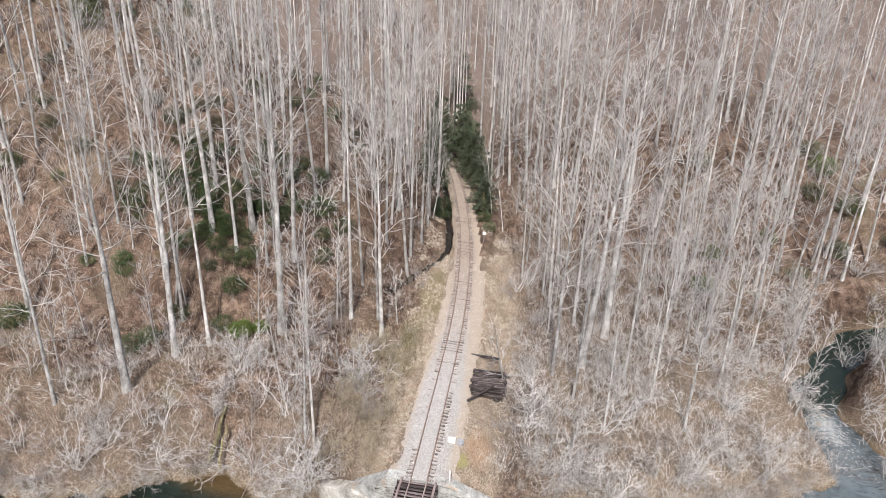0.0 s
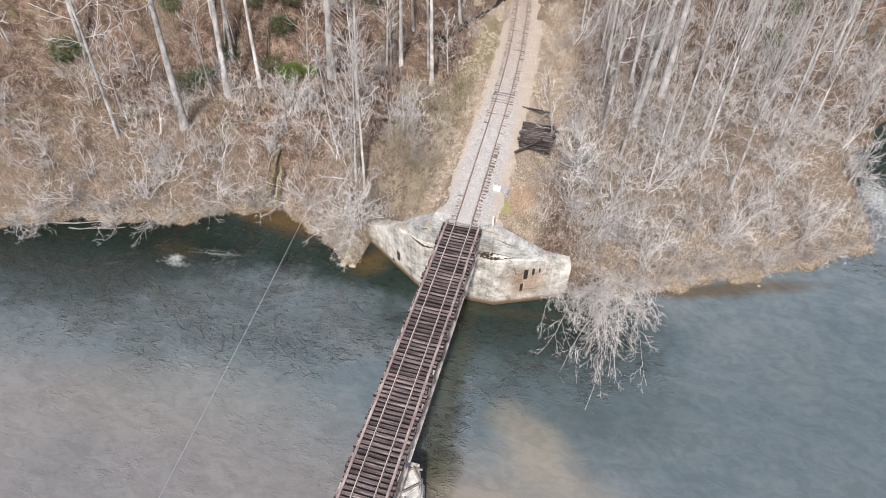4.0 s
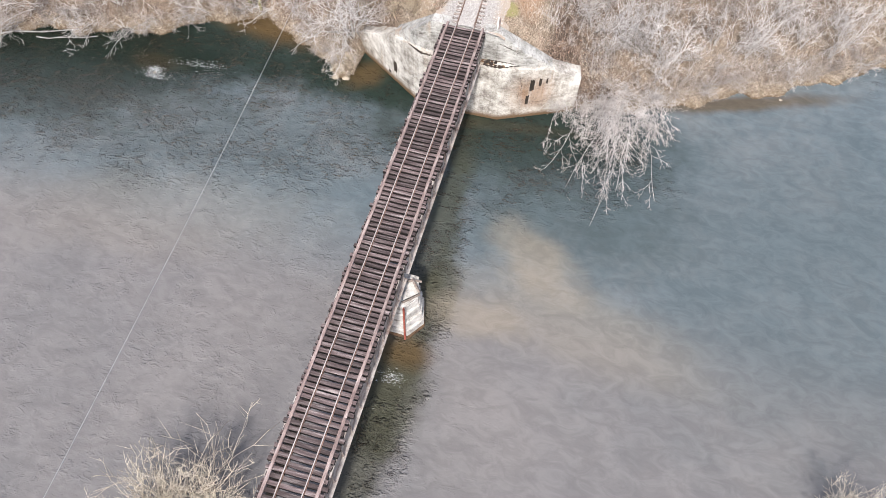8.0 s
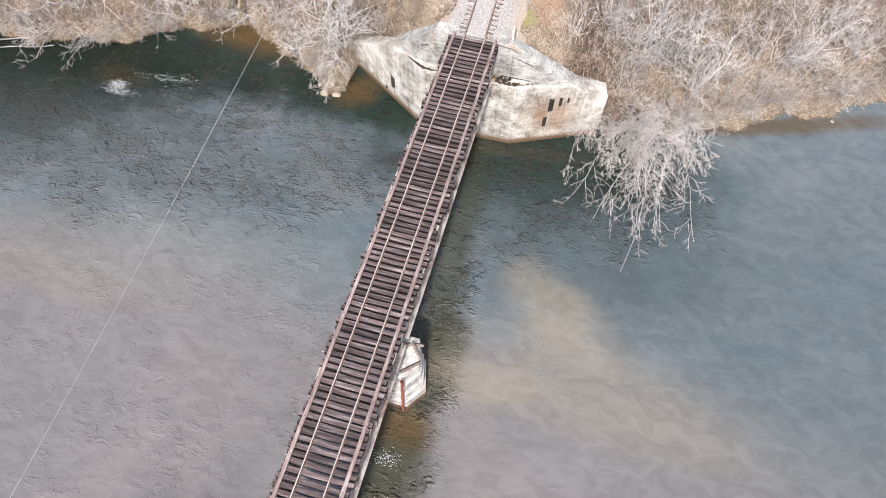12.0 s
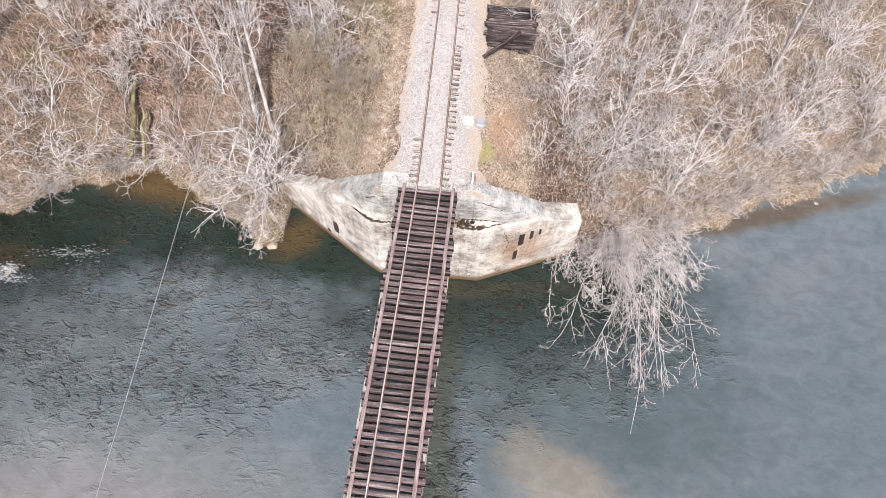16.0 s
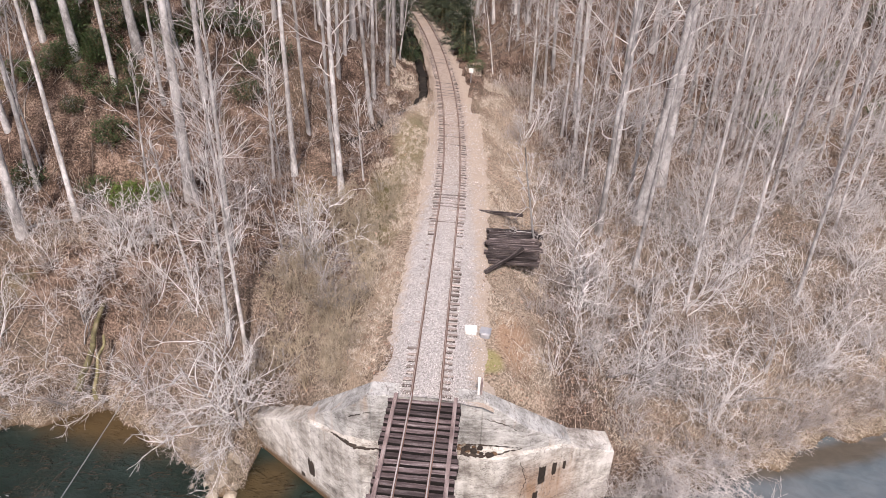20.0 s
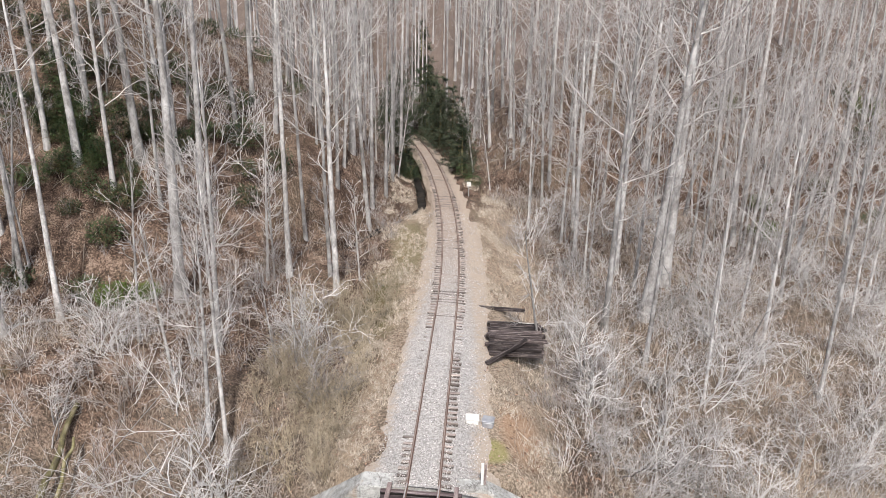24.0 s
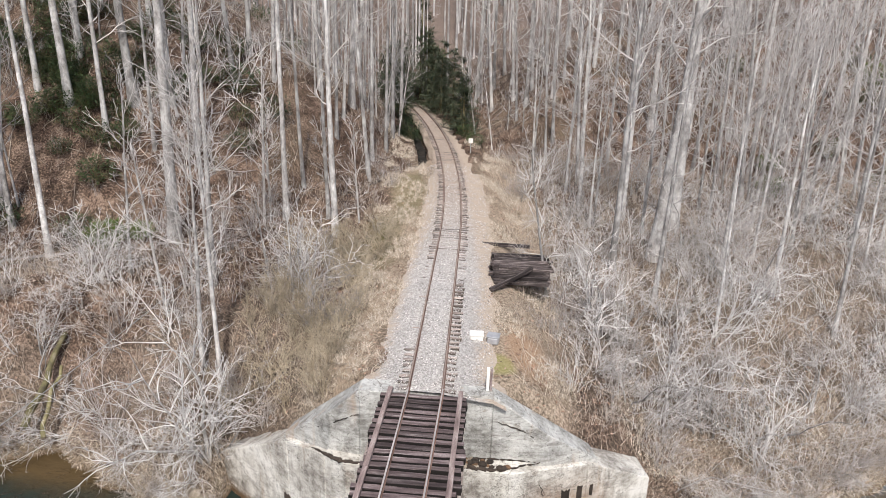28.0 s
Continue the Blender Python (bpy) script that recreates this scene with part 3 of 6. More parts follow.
def sprout(g, paths, per, lo, hi, length, spread, up, k, wander=0.1):
    """Side shoots that leave given paths; returns their paths (n, k, 3) and the fraction at which each one leaves."""
    n, kk, _ = paths.shape
    f = g.uniform(lo, hi, (n, per))
    x = f * (kk - 1)
    i = np.minimum(x.astype(int), kk - 2)
    fr = (x - i)[..., None]
    row = np.arange(n)[:, None]
    p0 = paths[row, i] * (1 - fr) + paths[row, i + 1] * fr
    tang = unit(paths[row, i + 1] - paths[row, i])
    rnd = g.normal(size=(n, per, 3))
    side = unit(rnd - (rnd * tang).sum(-1, keepdims=True) * tang)
    way = unit(tang * math.cos(spread) + side * math.sin(spread) * g.uniform(0.7, 1.3, (n, per, 1)))
    total = unit(paths[:, -1] - paths[:, 0])
    ln = length * g.uniform(0.55, 1.2, (n, per, 1))
    ln = ln * np.linalg.norm(paths[:, -1] - paths[:, 0], axis=-1)[:, None, None] * (1.15 - 0.6 * f[..., None])
    out = np.zeros((n, per, k, 3))
    out[:, :, 0] = p0
    step = ln / (k - 1)
    for q in range(1, k):
        out[:, :, q] = out[:, :, q - 1] + way * step
        way = unit(way + g.normal(size=way.shape) * wander + np.array([0, 0, up]))
    return out.reshape(-1, k, 3), f.ravel()


def taper(r0, r1, k, n):
    r0 = np.broadcast_to(np.asarray(r0, float).reshape(-1, 1), (n, 1))
    s = np.linspace(0, 1, k)[None]
    return r0 * (1 - s) + r1 * s


def tall_tree(seed, height, crown_from=0.45, limbs=20, girth=0.34, spread=0.24, per=5, lean=0.0, fine=4, limb=0.27):
    """Mesh chunks of a forest tree without leaves: the trunk, the crooked limbs and branches, and the fine twigs."""
    g = np.random.default_rng(seed)
    k = 11
    s = np.linspace(0, 1, k)
    wob = np.cumsum(g.normal(size=(k, 2)) * 0.024 * height / 10, 0) * s[:, None]
    trunk = np.stack([wob[:, 0] + lean * s ** 1.3 * height, wob[:, 1], s * height], 1)[None]
    rad = girth * (1 - s) ** 0.85 + 0.03
    rad[0] *= 1.35
    t = [tubes(trunk, rad[None], 8)]
    u = crown_from + (1 - crown_from) * (np.arange(limbs) + g.uniform(0.2, 0.8, limbs)) / limbs
    az = np.arange(limbs) * 2.4 + g.uniform(-0.6, 0.6, limbs)
    x = u * (k - 1)
    i = np.minimum(x.astype(int), k - 2)
    p0 = trunk[0, i] + (x - i)[:, None] * (trunk[0, i + 1] - trunk[0, i])
    rel = (u - crown_from) / (1 - crown_from)
    ln = height * spread * (0.5 + 0.7 * np.sin(math.pi * np.clip(rel * 0.8 + 0.15, 0, 1))) * g.uniform(0.5, 1.25, limbs)
    tilt = np.radians(26 + 42 * rel + g.uniform(-16, 16, limbs))
    way = np.stack([np.cos(az) * np.cos(tilt), np.sin(az) * np.cos(tilt), np.sin(tilt)], 1)
    kl = 7
    lp = np.zeros((limbs, kl, 3))
    lp[:, 0] = p0
    for q in range(1, kl):
        lp[:, q] = lp[:, q - 1] + way * (ln / (kl - 1))[:, None]
        way = unit(way + g.normal(size=way.shape) * 0.2 + np.array([0, 0, 0.16]))
    lr = np.interp(u, s, rad) * limb
    c = [tubes(lp, taper(lr, 0.022, kl, limbs), 4)]
    bp, bf = sprout(g, lp, per, 0.15, 0.97, 0.5, 0.75, 0.10, 4, 0.24)
    c.append(tubes(bp, taper(np.repeat(lr, per) * 0.3 * (1.1 - bf * 0.6) + 0.016, 0.014, 4, len(bp)), 3))
    tp, tf = sprout(g, bp, fine, 0.1, 1.0, 0.62, 0.7, 0.08, 2)
    return t, c, [spikes(tp[:, 0], tp[:, 1], np.full(len(tp), 0.0165))]


def stems_out(g, stems, length, spread, droop, k, foot, wander, sink):
    """The main stems of a shrub, bending as they rise."""
    az = g.uniform(0, 2 * math.pi, stems)
    tilt = g.uniform(math.pi / 2 - spread, math.pi / 2, stems)
    way = np.stack([np.cos(az) * np.cos(tilt), np.sin(az) * np.cos(tilt), np.sin(tilt)], 1)
    p = np.zeros((stems, k, 3))
    p[:, 0, :2] = g.normal(size=(stems, 2)) * foot
    p[:, 0, 2] = -sink
    ln = length * g.uniform(0.55, 1.15, stems)
    for q in range(1, k):
        p[:, q] = p[:, q - 1] + way * (ln / (k - 1))[:, None]
        way = unit(way + g.normal(size=way.shape) * wander + np.array([0, 0, -droop]))
    return p


def bush(seed, stems, length, spread, droop, per=4, r=0.024, fine=3):
    """A many-stemmed leafless shrub."""
    g = np.random.default_rng(seed)
    p = stems_out(g, stems, length, spread, droop, 6, 0.06 * length, 0.2, 0.15)
    c = [tubes(p, taper(g.uniform(0.6, 1.3, stems) * r, 0.006, 6, stems), 3)]
    bp, bf = sprout(g, p, per, 0.2, 0.98, 0.45, 0.75, 0.02, 4, 0.25)
    c.append(tubes(bp, taper(np.full(len(bp), r * 0.5), 0.009, 4, len(bp)), 3))
    tp, tf = sprout(g, bp, fine, 0.1, 1.0, 0.7, 0.75, 0.02, 2)
    c.append(spikes(tp[:, 0], tp[:, 1], np.full(len(tp), 0.0125)))
    return c


def thicket(seed, stems, length, spread, per=7, r=0.052):
    """A crooked low tree with wide, ragged branches: its stems, its branches, its twigs."""
    g = np.random.default_rng(seed)
    p = stems_out(g, stems, length, spread, 0.0, 8, 0.2, 0.24, 0.3)
    c = [tubes(p, taper(g.uniform(0.7, 1.3, stems) * r, 0.012, 8, stems), 5)]
    bp, bf = sprout(g, p, per, 0.18, 0.98, 0.55, 0.95, 0.03, 6, 0.28)
    c.append(tubes(bp, taper(np.full(len(bp), r * 0.40), 0.010, 6, len(bp)), 3))
    sp, sf = sprout(g, bp, 4, 0.12, 0.98, 0.5, 0.85, 0.02, 3, 0.25)
    c.append(tubes(sp, taper(np.full(len(sp), 0.016), 0.010, 3, len(sp)), 3))
    tp, tf = sprout(g, sp, 2, 0.1, 1.0, 0.7, 0.75, 0.02, 2)
    return c[:1], c[1:], [spikes(tp[:, 0], tp[:, 1], np.full(len(tp), 0.0125))]


def leaves(g, spots, size, flat=0.5):
    """Small pointed leaves, each a bent diamond of two faces, round given spots."""
    n = len(spots)
    d = unit(g.normal(size=(n, 3)) * np.array([1, 1, flat]))
    w, h = side_ways(d)
    s = size * g.uniform(0.7, 1.3, (n, 1))
    v = np.stack([spots, spots + d * s * 0.5 + w * s * 0.24 - h * s * 0.06, spots + d * s, spots + d * s * 0.5 - w * s * 0.24 - h * s * 0.06], 1)
    k = (np.arange(n) * 4)[:, None]
    f = np.concatenate([np.concatenate([k, k + 1, k + 2], 1), np.concatenate([k, k + 2, k + 3], 1)])
    return v.reshape(-1, 3), f


def empty(name, m=None):
    ob = new(name)
    if m is not None:
        ob.matrix_world = m
    return ob


def part(name, data, parent, label=""):
    ob = new(name, data)
    ob.parent = parent
    if label:
        tagged(ob, label)
    return ob


def box_mesh(name, size, material, bevel=0.0, centre=(0, 0, 0)):
    bm = bmesh.new()
    bmesh.ops.create_cube(bm, size=1.0)
    for v in bm.verts:
        v.co = Vector((v.co.x * size[0] + centre[0], v.co.y * size[1] + centre[1], v.co.z * size[2] + centre[2]))
    if bevel:
        bmesh.ops.bevel(bm, geom=list(bm.edges), offset=bevel, segments=1, affect="EDGES")
    me = bpy.data.meshes.new(name)
    bm.to_mesh(me)
    bm.free()
    me.materials.append(material)
    return me


def prism(name, outline, z0, z1, material, top=None, bevel=0.0):
    """An upright body over a ground outline; top: heights of the upper corners."""
    bm = bmesh.new()
    lo = [bm.verts.new((x, y, z0)) for x, y in outline]
    hi = [bm.verts.new((x, y, z1 if top is None else top[i])) for i, (x, y) in enumerate(outline)]
    n = len(outline)
    bm.faces.new(lo[::-1])
    bm.faces.new(hi)
    for i in range(n):
        bm.faces.new((lo[i], lo[(i + 1) % n], hi[(i + 1) % n], hi[i]))
    bmesh.ops.recalc_face_normals(bm, faces=list(bm.faces))
    if bevel:
        bmesh.ops.bevel(bm, geom=list(bm.edges), offset=bevel, segments=1, affect="EDGES")
    me = bpy.data.meshes.new(name)
    bm.to_mesh(me)
    bm.free()
    me.materials.append(material)
    return me


# ---------------------------------------------------------------- the lie of the land
WATER = -10.1
SHORE_X = [-400, -80, -60, -51, -46, -37, -32, -27, -24, -19.4, -16, -12.8, -10.7, -4, 4, 8, 11, 15, 19.5, 24.4, 28.8, 34, 37, 41, 46.5, 60, 400]
SHORE_Y = [-60, -12, -8, -5, -1.9, 0.2, 2.0, 5.3, 6.5, 5.5, 2.9, 1.3, 1.5, 1.5, 1.5, 2.8, 3.5, 4.2, 5.8, 8.7, 10.5, 13.5, 15.5, 18, 22.0, 27, 140]
WALL_X = [-14, -11.7, -3.6, 3.8, 10.6, 13]
WALL_Y = [6.5, 5.6, 0.9, 0.9, 3.3, 4.2]
TOP_X = [-14, -11.7, -6.9, -2.9, 2.9, 7.7, 10.7, 13]
TOP_Z = [-8.4, -7.8, -4.4, -0.45, -0.45, -4.3, -5.9, -6.6]
CREEK = [(53, 12), (48.8, 20), (46.6, 26), (45.4, 32), (46.9, 38), (50.5, 44.2), (56, 52), (66, 57), (95, 62), (150, 70)]
POOL = [(45.4, 33), (41.2, 34.8), (37.8, 36)]
DITCH = [(-11.8, 35.8), (-10.2, 38.1), (-8.3, 43.5), (-6.7, 48.5), (-6.5, 52), (-7.0, 56), (-7.8, 61), (-9.9, 72), (-13, 84)]
# feet of the two hillsides, with the railway cutting between them
TOE_WEST = [(-200, -10), (-90, 12), (-60, 19), (-42, 21.5), (-27, 22.5), (-19, 30), (-13.5, 36.5), (-9.6, 44), (-8.0, 49), (-8.3, 56), (-9.4, 63), (-12.4, 75), (-16.5, 88), (-22, 100), (-34, 122), (-70, 170)]
TOE_EAST = [(-50, 165), (-17, 110), (-9.5, 96), (-5.5, 84), (-2.2, 72), (0.2, 62), (4, 57), (18, 59), (38, 63.5), (60, 68), (95, 73), (200, 95)]


def track_x(y):
    y = np.asarray(y, float)
    return np.where(y < 0, 0.0, -0.034 * y - 0.0019 * np.maximum(0, y - 20) ** 2)


def smooth(x, a, b):
    t = np.clip((x - a) / (b - a), 0, 1)
    return t * t * (3 - 2 * t)


def path_gap(x, y, pts):
    d = np.full(np.shape(x), 1e9)
    for (x0, y0), (x1, y1) in zip(pts[:-1], pts[1:]):
        dx, dy = x1 - x0, y1 - y0
        t = np.clip(((x - x0) * dx + (y - y0) * dy) / (dx * dx + dy * dy), 0, 1)
        d = np.minimum(d, np.hypot(x - x0 - t * dx, y - y0 - t * dy))
    return d


def lumps(x, y):
    return 0.5 * np.sin(x * 0.31 + 1.3 * np.sin(y * 0.17)) * np.sin(y * 0.27 + 0.8) + 0.22 * np.sin(x * 0.9 + y * 0.5) * np.sin(y * 0.8 - x * 0.3)


def inside(x, y, pts):
    """Which places lie to the left of a line that is walked from its first point on."""
    best, side = np.full(np.shape(x), 1e9), np.zeros(np.shape(x))
    for (x0, y0), (x1, y1) in zip(pts[:-1], pts[1:]):
        dx, dy = x1 - x0, y1 - y0
        t = np.clip(((x - x0) * dx + (y - y0) * dy) / (dx * dx + dy * dy), 0, 1)
        d = np.hypot(x - x0 - t * dx, y - y0 - t * dy)
        way = dx * (y - y0) - dy * (x - x0)
        side = np.where(d < best - 1e-6, way, side)
        best = np.minimum(best, d)
    return np.where(side > 0, best, 0.0)


def slope_up(d, steep, top):
    """A hillside that eases in at its foot and flattens towards its top."""
    e = d * smooth(d, -1.0, 3.5)
    return top * (1 - np.exp(-steep * e / top))


def land(x, y):
    """Height of the ground."""
    x, y = np.asarray(x, float), np.asarray(y, float)
    inland = y - np.interp(x, SHORE_X, SHORE_Y) + 0.5 * np.sin(x * 0.9) + 0.3 * np.sin(x * 2.3)
    flat = np.where(x < 0, -2.9 + 2.5 * smooth(y, 14, 40), -5.0 + 3.4 * smooth(y, 8, 30) - 1.4 * smooth(x, 14, 30))
    z = -11.4 + 1.9 * smooth(inland, -1.2, 0.5) + (flat + 9.5) * smooth(inland, 0.2, np.where(x < 0, 9.0, 14.0))
    z = z + lumps(x, y) * smooth(inland, 2, 9) * 0.8
    # hillsides all round
    inner = smooth(inland, 8, 30)
    west, east = slope_up(inside(x, y, TOE_WEST), 0.78, 85.0), slope_up(inside(x, y, TOE_EAST), 0.64, 80.0)
    east = np.maximum(east, slope_up(np.maximum(0, y - 103), 0.75, 85.0) - west)
    z = z + smooth(inland, 3, 14) * west + inner * east + lumps(x * 0.6, y * 0.6) * smooth(west + east, 1, 8) * 1.3
    # far side of the river, behind the camera
    back = -47 - y + 0.10 * x + 1.2 * np.sin(x * 0.2)
    z = np.where(back > -2, np.maximum(z, -11.4 + 6.0 * smooth(back, -2, 8) + 0.15 * np.clip(back - 8, 0, 200)), z)
    # creek
    cg = np.minimum(path_gap(x, y, CREEK), path_gap(x, y, POOL) + 0.9)
    z = z - (z + 11.2) * (1 - smooth(cg, 1.5 + 0.7 * np.sin(y * 0.7), 6.5))
    # railway bank
    off = np.abs(x - track_x(y))
    bank = -0.62 - 0.62 * np.maximum(0, off - 4.0) - 0.10 * np.maximum(0, off - 2.2)
    behind = smooth(y - np.interp(x, WALL_X, WALL_Y), 0.05, 0.5)
    z = np.where(y > 0, np.maximum(z, -11.4 + (bank + 11.4) * behind), z)
    # cut in front of the abutment
    front = (y - np.interp(x, WALL_X, WALL_Y) < 0.05) & (x > -11.2) & (x < 12)
    z = np.where(front, np.minimum(z, -10.9 + 4.7 * smooth(x, 8.4, 11.3)), z)
    near = y - np.interp(x, WALL_X, WALL_Y)
    capped = np.interp(x, TOP_X, TOP_Z) - 0.25 + 0.9 * np.maximum(0, near - 1.0)
    z = np.where((near > -1.0) & (near < 8) & (x > -14) & (x < 13), np.minimum(z, capped), z)
    z = np.where(off < 2.6, np.where(y > 1.2, np.clip(z, -0.66, -0.62), z), z)
    dg = path_gap(x, y, DITCH)
    z = z - 1.6 * (1 - smooth(dg, 0.45, 1.1))
    return z


def ground_sheet():
    def axis(lo, hi, step, far):
        fine = np.arange(lo, hi + step / 2, step)
        grow = np.cumsum(step * 1.12 ** np.arange(1, 60))
        grow = grow[grow < far]
        return np.concatenate([(lo - grow)[::-1], fine, hi + grow])
    xs, ys = axis(-62, 66, 0.62, 2600), axis(-8, 92, 0.62, 2600)
    gx, gy = np.meshgrid(xs, ys)
    gz = land(gx, gy)
    v = np.stack([gx, gy, gz], -1).reshape(-1, 3)
    nx, ny = len(xs), len(ys)
    i = (np.arange(ny - 1)[:, None] * nx + np.arange(nx - 1)[None]).ravel()
    f = np.stack([i, i + 1, i + nx + 1, i + nx], 1)
    return build_mesh("ground", [(v, f)], M_GROUND)


ground = tagged(new("ground", ground_sheet()), "brown leaf-littered forest floor and river banks", "ground", kind="structure")


def water_sheet():
    xs, ys = np.linspace(-600, 600, 41), np.linspace(-260, 260, 27)
    gx, gy = np.meshgrid(xs, ys)
    v = np.stack([gx, gy, np.full(gx.shape, WATER)], -1).reshape(-1, 3)
    i = (np.arange(26)[:, None] * 41 + np.arange(40)[None]).ravel()
    return build_mesh("water", [(v, np.stack([i, i + 1, i + 42, i + 41], 1))], M_WATER)


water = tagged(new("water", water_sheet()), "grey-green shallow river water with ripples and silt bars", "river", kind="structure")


def bed_strip():
    """The raised bed of broken stone under the track."""
    ys = np.arange(0.25, 96, 0.35)
    prof = [(-3.1, -0.86), (-2.4, -0.62), (-1.9, -0.40), (-1.45, -0.25), (-0.9, -0.205), (-0.68, -0.165), (0.68, -0.165), (0.9, -0.205), (1.5, -0.25), (2.0, -0.42), (2.8, -0.57), (3.5, -0.86)]
    def sunk(px, pz, y):
        low = 1 - float(smooth(y, 12.5, 14.5))
        return pz - low * (0.06 if 0.8 < px < 2.2 else (0.06 * (1 - float(smooth(y, 3.0, 4.5))) if -2.2 < px < -0.8 else 0.0))
    def edge(px, y):
        return px if px > -1.4 else -1.4 + (px + 1.4) * (1 - 0.7 * float(smooth(y, 38, 46)))
    g = np.random.default_rng(3)
    v = np.array([[(track_x(y) + edge(px, y) + (abs(px) > 1.6) * (0.30 * noise.noise(Vector((y * 0.45, px, 0))) + 0.16 * noise.noise(Vector((y * 1.6, px, 5)))), y, sunk(px, pz, y) + g.normal() * 0.014 + (abs(px) > 1.6) * 0.10 * noise.noise(Vector((y * 0.7, px, 9)))) for px, pz in prof] for y in ys])
    n, k = len(ys), len(prof)
    i = (np.arange(n - 1)[:, None] * k + np.arange(k - 1)[None]).ravel()
    return build_mesh("ballast", [(v.reshape(-1, 3), np.stack([i, i + 1, i + k + 1, i + k], 1))], M_BALLAST)


tagged(new("ballast_bed", bed_strip()), "pale crushed limestone ballast under the railway track", "ballast", kind="structure")


def loose_stones(total, seed):
    """Broken stones lying proud of the ballast bed and between the ties."""
    g = np.random.default_rng(seed)
    y = 0.4 + 46 * g.uniform(0, 1, total) ** 1.3
    o = g.uniform(-2.7, 3.0, total)
    keep = (np.abs(np.abs(o) - 0.75) > 0.1)
    y, o = y[keep], o[keep]
    z = np.interp(o, [-3.1, -2.4, -1.9, -1.45, -0.9, -0.68, 0.68, 0.9, 1.5, 2.0, 2.8, 3.5], [-0.86, -0.62, -0.40, -0.25, -0.205, -0.165, -0.165, -0.205, -0.25, -0.42, -0.57, -0.86])
    c = np.stack([track_x(y) + o, y, z + 0.012], 1)
    n = len(c)
    s = g.uniform(0.02, 0.042, (n, 1))
    ax = unit(g.normal(size=(n, 3)))
    u, w = side_ways(ax)
    v = np.stack([c + ax * s, c - ax * s, c + u * s * g.uniform(0.6, 1.1, (n, 1)), c - u * s, c + w * s * g.uniform(0.6, 1.1, (n, 1)), c - w * s], 1)
    k = (np.arange(n) * 6)[:, None]
    f = np.concatenate([k + np.array([t]) for t in ((0, 2, 4), (0, 4, 3), (0, 3, 5), (0, 5, 2), (1, 4, 2), (1, 3, 4), (1, 5, 3), (1, 2, 5))])
    return build_mesh("ballast_stones", [(v.reshape(-1, 3), f)], M_GRAVEL, False)


tagged(new("ballast_stones", loose_stones(15000, 71)), "loose pale and grey crushed stones on the track bed", "ballast", kind="stuff")

# ---------------------------------------------------------------- railway
RAIL_PROFILE = [(-0.07, -0.17), (0.07, -0.17), (0.07, -0.155), (0.012, -0.13), (0.012, -0.045), (0.036, -0.035), (0.036, 0.0), (-0.036, 0.0), (-0.036, -0.035), (-0.012, -0.045), (-0.012, -0.13), (-0.07, -0.155)]


def rail_mesh(name, points, profile, material):
    """A bar of one section swept along a level line."""
    p = np.array(points, float)
    t = np.gradient(p[:, :2], axis=0)
    t /= np.linalg.norm(t, axis=1, keepdims=True)
    nrm = np.stack([t[:, 1], -t[:, 0]], 1)
    prof = np.array(profile)
    v = np.zeros((len(p), len(prof), 3))
    v[..., :2] = p[:, None, :2] + nrm[:, None] * prof[None, :, :1]
    v[..., 2] = p[:, None, 2] + prof[None, :, 1]
    k = len(prof)
    i = (np.arange(len(p) - 1) * k)[:, None]
    j = np.arange(k)[None]
    f = np.stack([i + j, i + (j + 1) % k, i + k + (j + 1) % k, i + k + j], -1).reshape(-1, 4)
    return build_mesh(name, [(v.reshape(-1, 3), f)], material, smooth=False)


def tie_mesh(seed, size, material):
    """A rough-sawn sleeper with checked, worn edges."""
    g = np.random.default_rng(seed)
    lx, ly, lz = size
    xs = np.linspace(-lx / 2, lx / 2, 5)
    v = np.zeros((5, 6, 3))
    c = 0.018
    prof = np.array([(-ly / 2, -lz), (ly / 2, -lz), (ly / 2, -c), (ly / 2 - c, 0), (-ly / 2 + c, 0), (-ly / 2, -c)])
    v[..., 0] = xs[:, None] + g.normal(size=(5, 6)) * 0.012
    v[..., 1:] = prof[None] + g.normal(size=(5, 6, 2)) * 0.007
    i = (np.arange(4) * 6)[:, None]
    j = np.arange(6)[None]
    q = np.stack([i + j, i + 6 + j, i + 6 + (j + 1) % 6, i + (j + 1) % 6], -1).reshape(-1, 4)
    caps = np.array([[0, 1, 2, 3, 4, 5], [29, 28, 27, 26, 25, 24]])
    me = bpy.data.meshes.new("tie")
    me.from_pydata([tuple(x) for x in v.reshape(-1, 3)], [], [tuple(x) for x in q] + [tuple(x) for x in caps])
    me.materials.append(material)
    return me


BRIDGE_END = -66.0
bridge = tagged(empty("railway_bridge"), "weathered deck-girder railway bridge with dark timber ties over the river", "bridge")
for sx in (-0.75, 0.75):
    r = part("rail", rail_mesh("rail", [(sx, y, -0.0) for y in np.linspace(BRIDGE_END, 0.3, 8)], RAIL_PROFILE, M_RUST), bridge, "rust-brown steel rail")
    part("rail_head", rail_mesh("rail_head", [(sx, y, 0.004) for y in np.linspace(BRIDGE_END, 0.3, 8)], [(-0.033, -0.012), (0.033, -0.012), (0.030, 0.0), (-0.030, 0.0)], M_RAILTOP), r, "worn pale rail head")
TIE_STEP = 0.40
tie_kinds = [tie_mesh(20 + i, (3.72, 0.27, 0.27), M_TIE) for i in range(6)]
g = np.random.default_rng(5)
y = -0.12
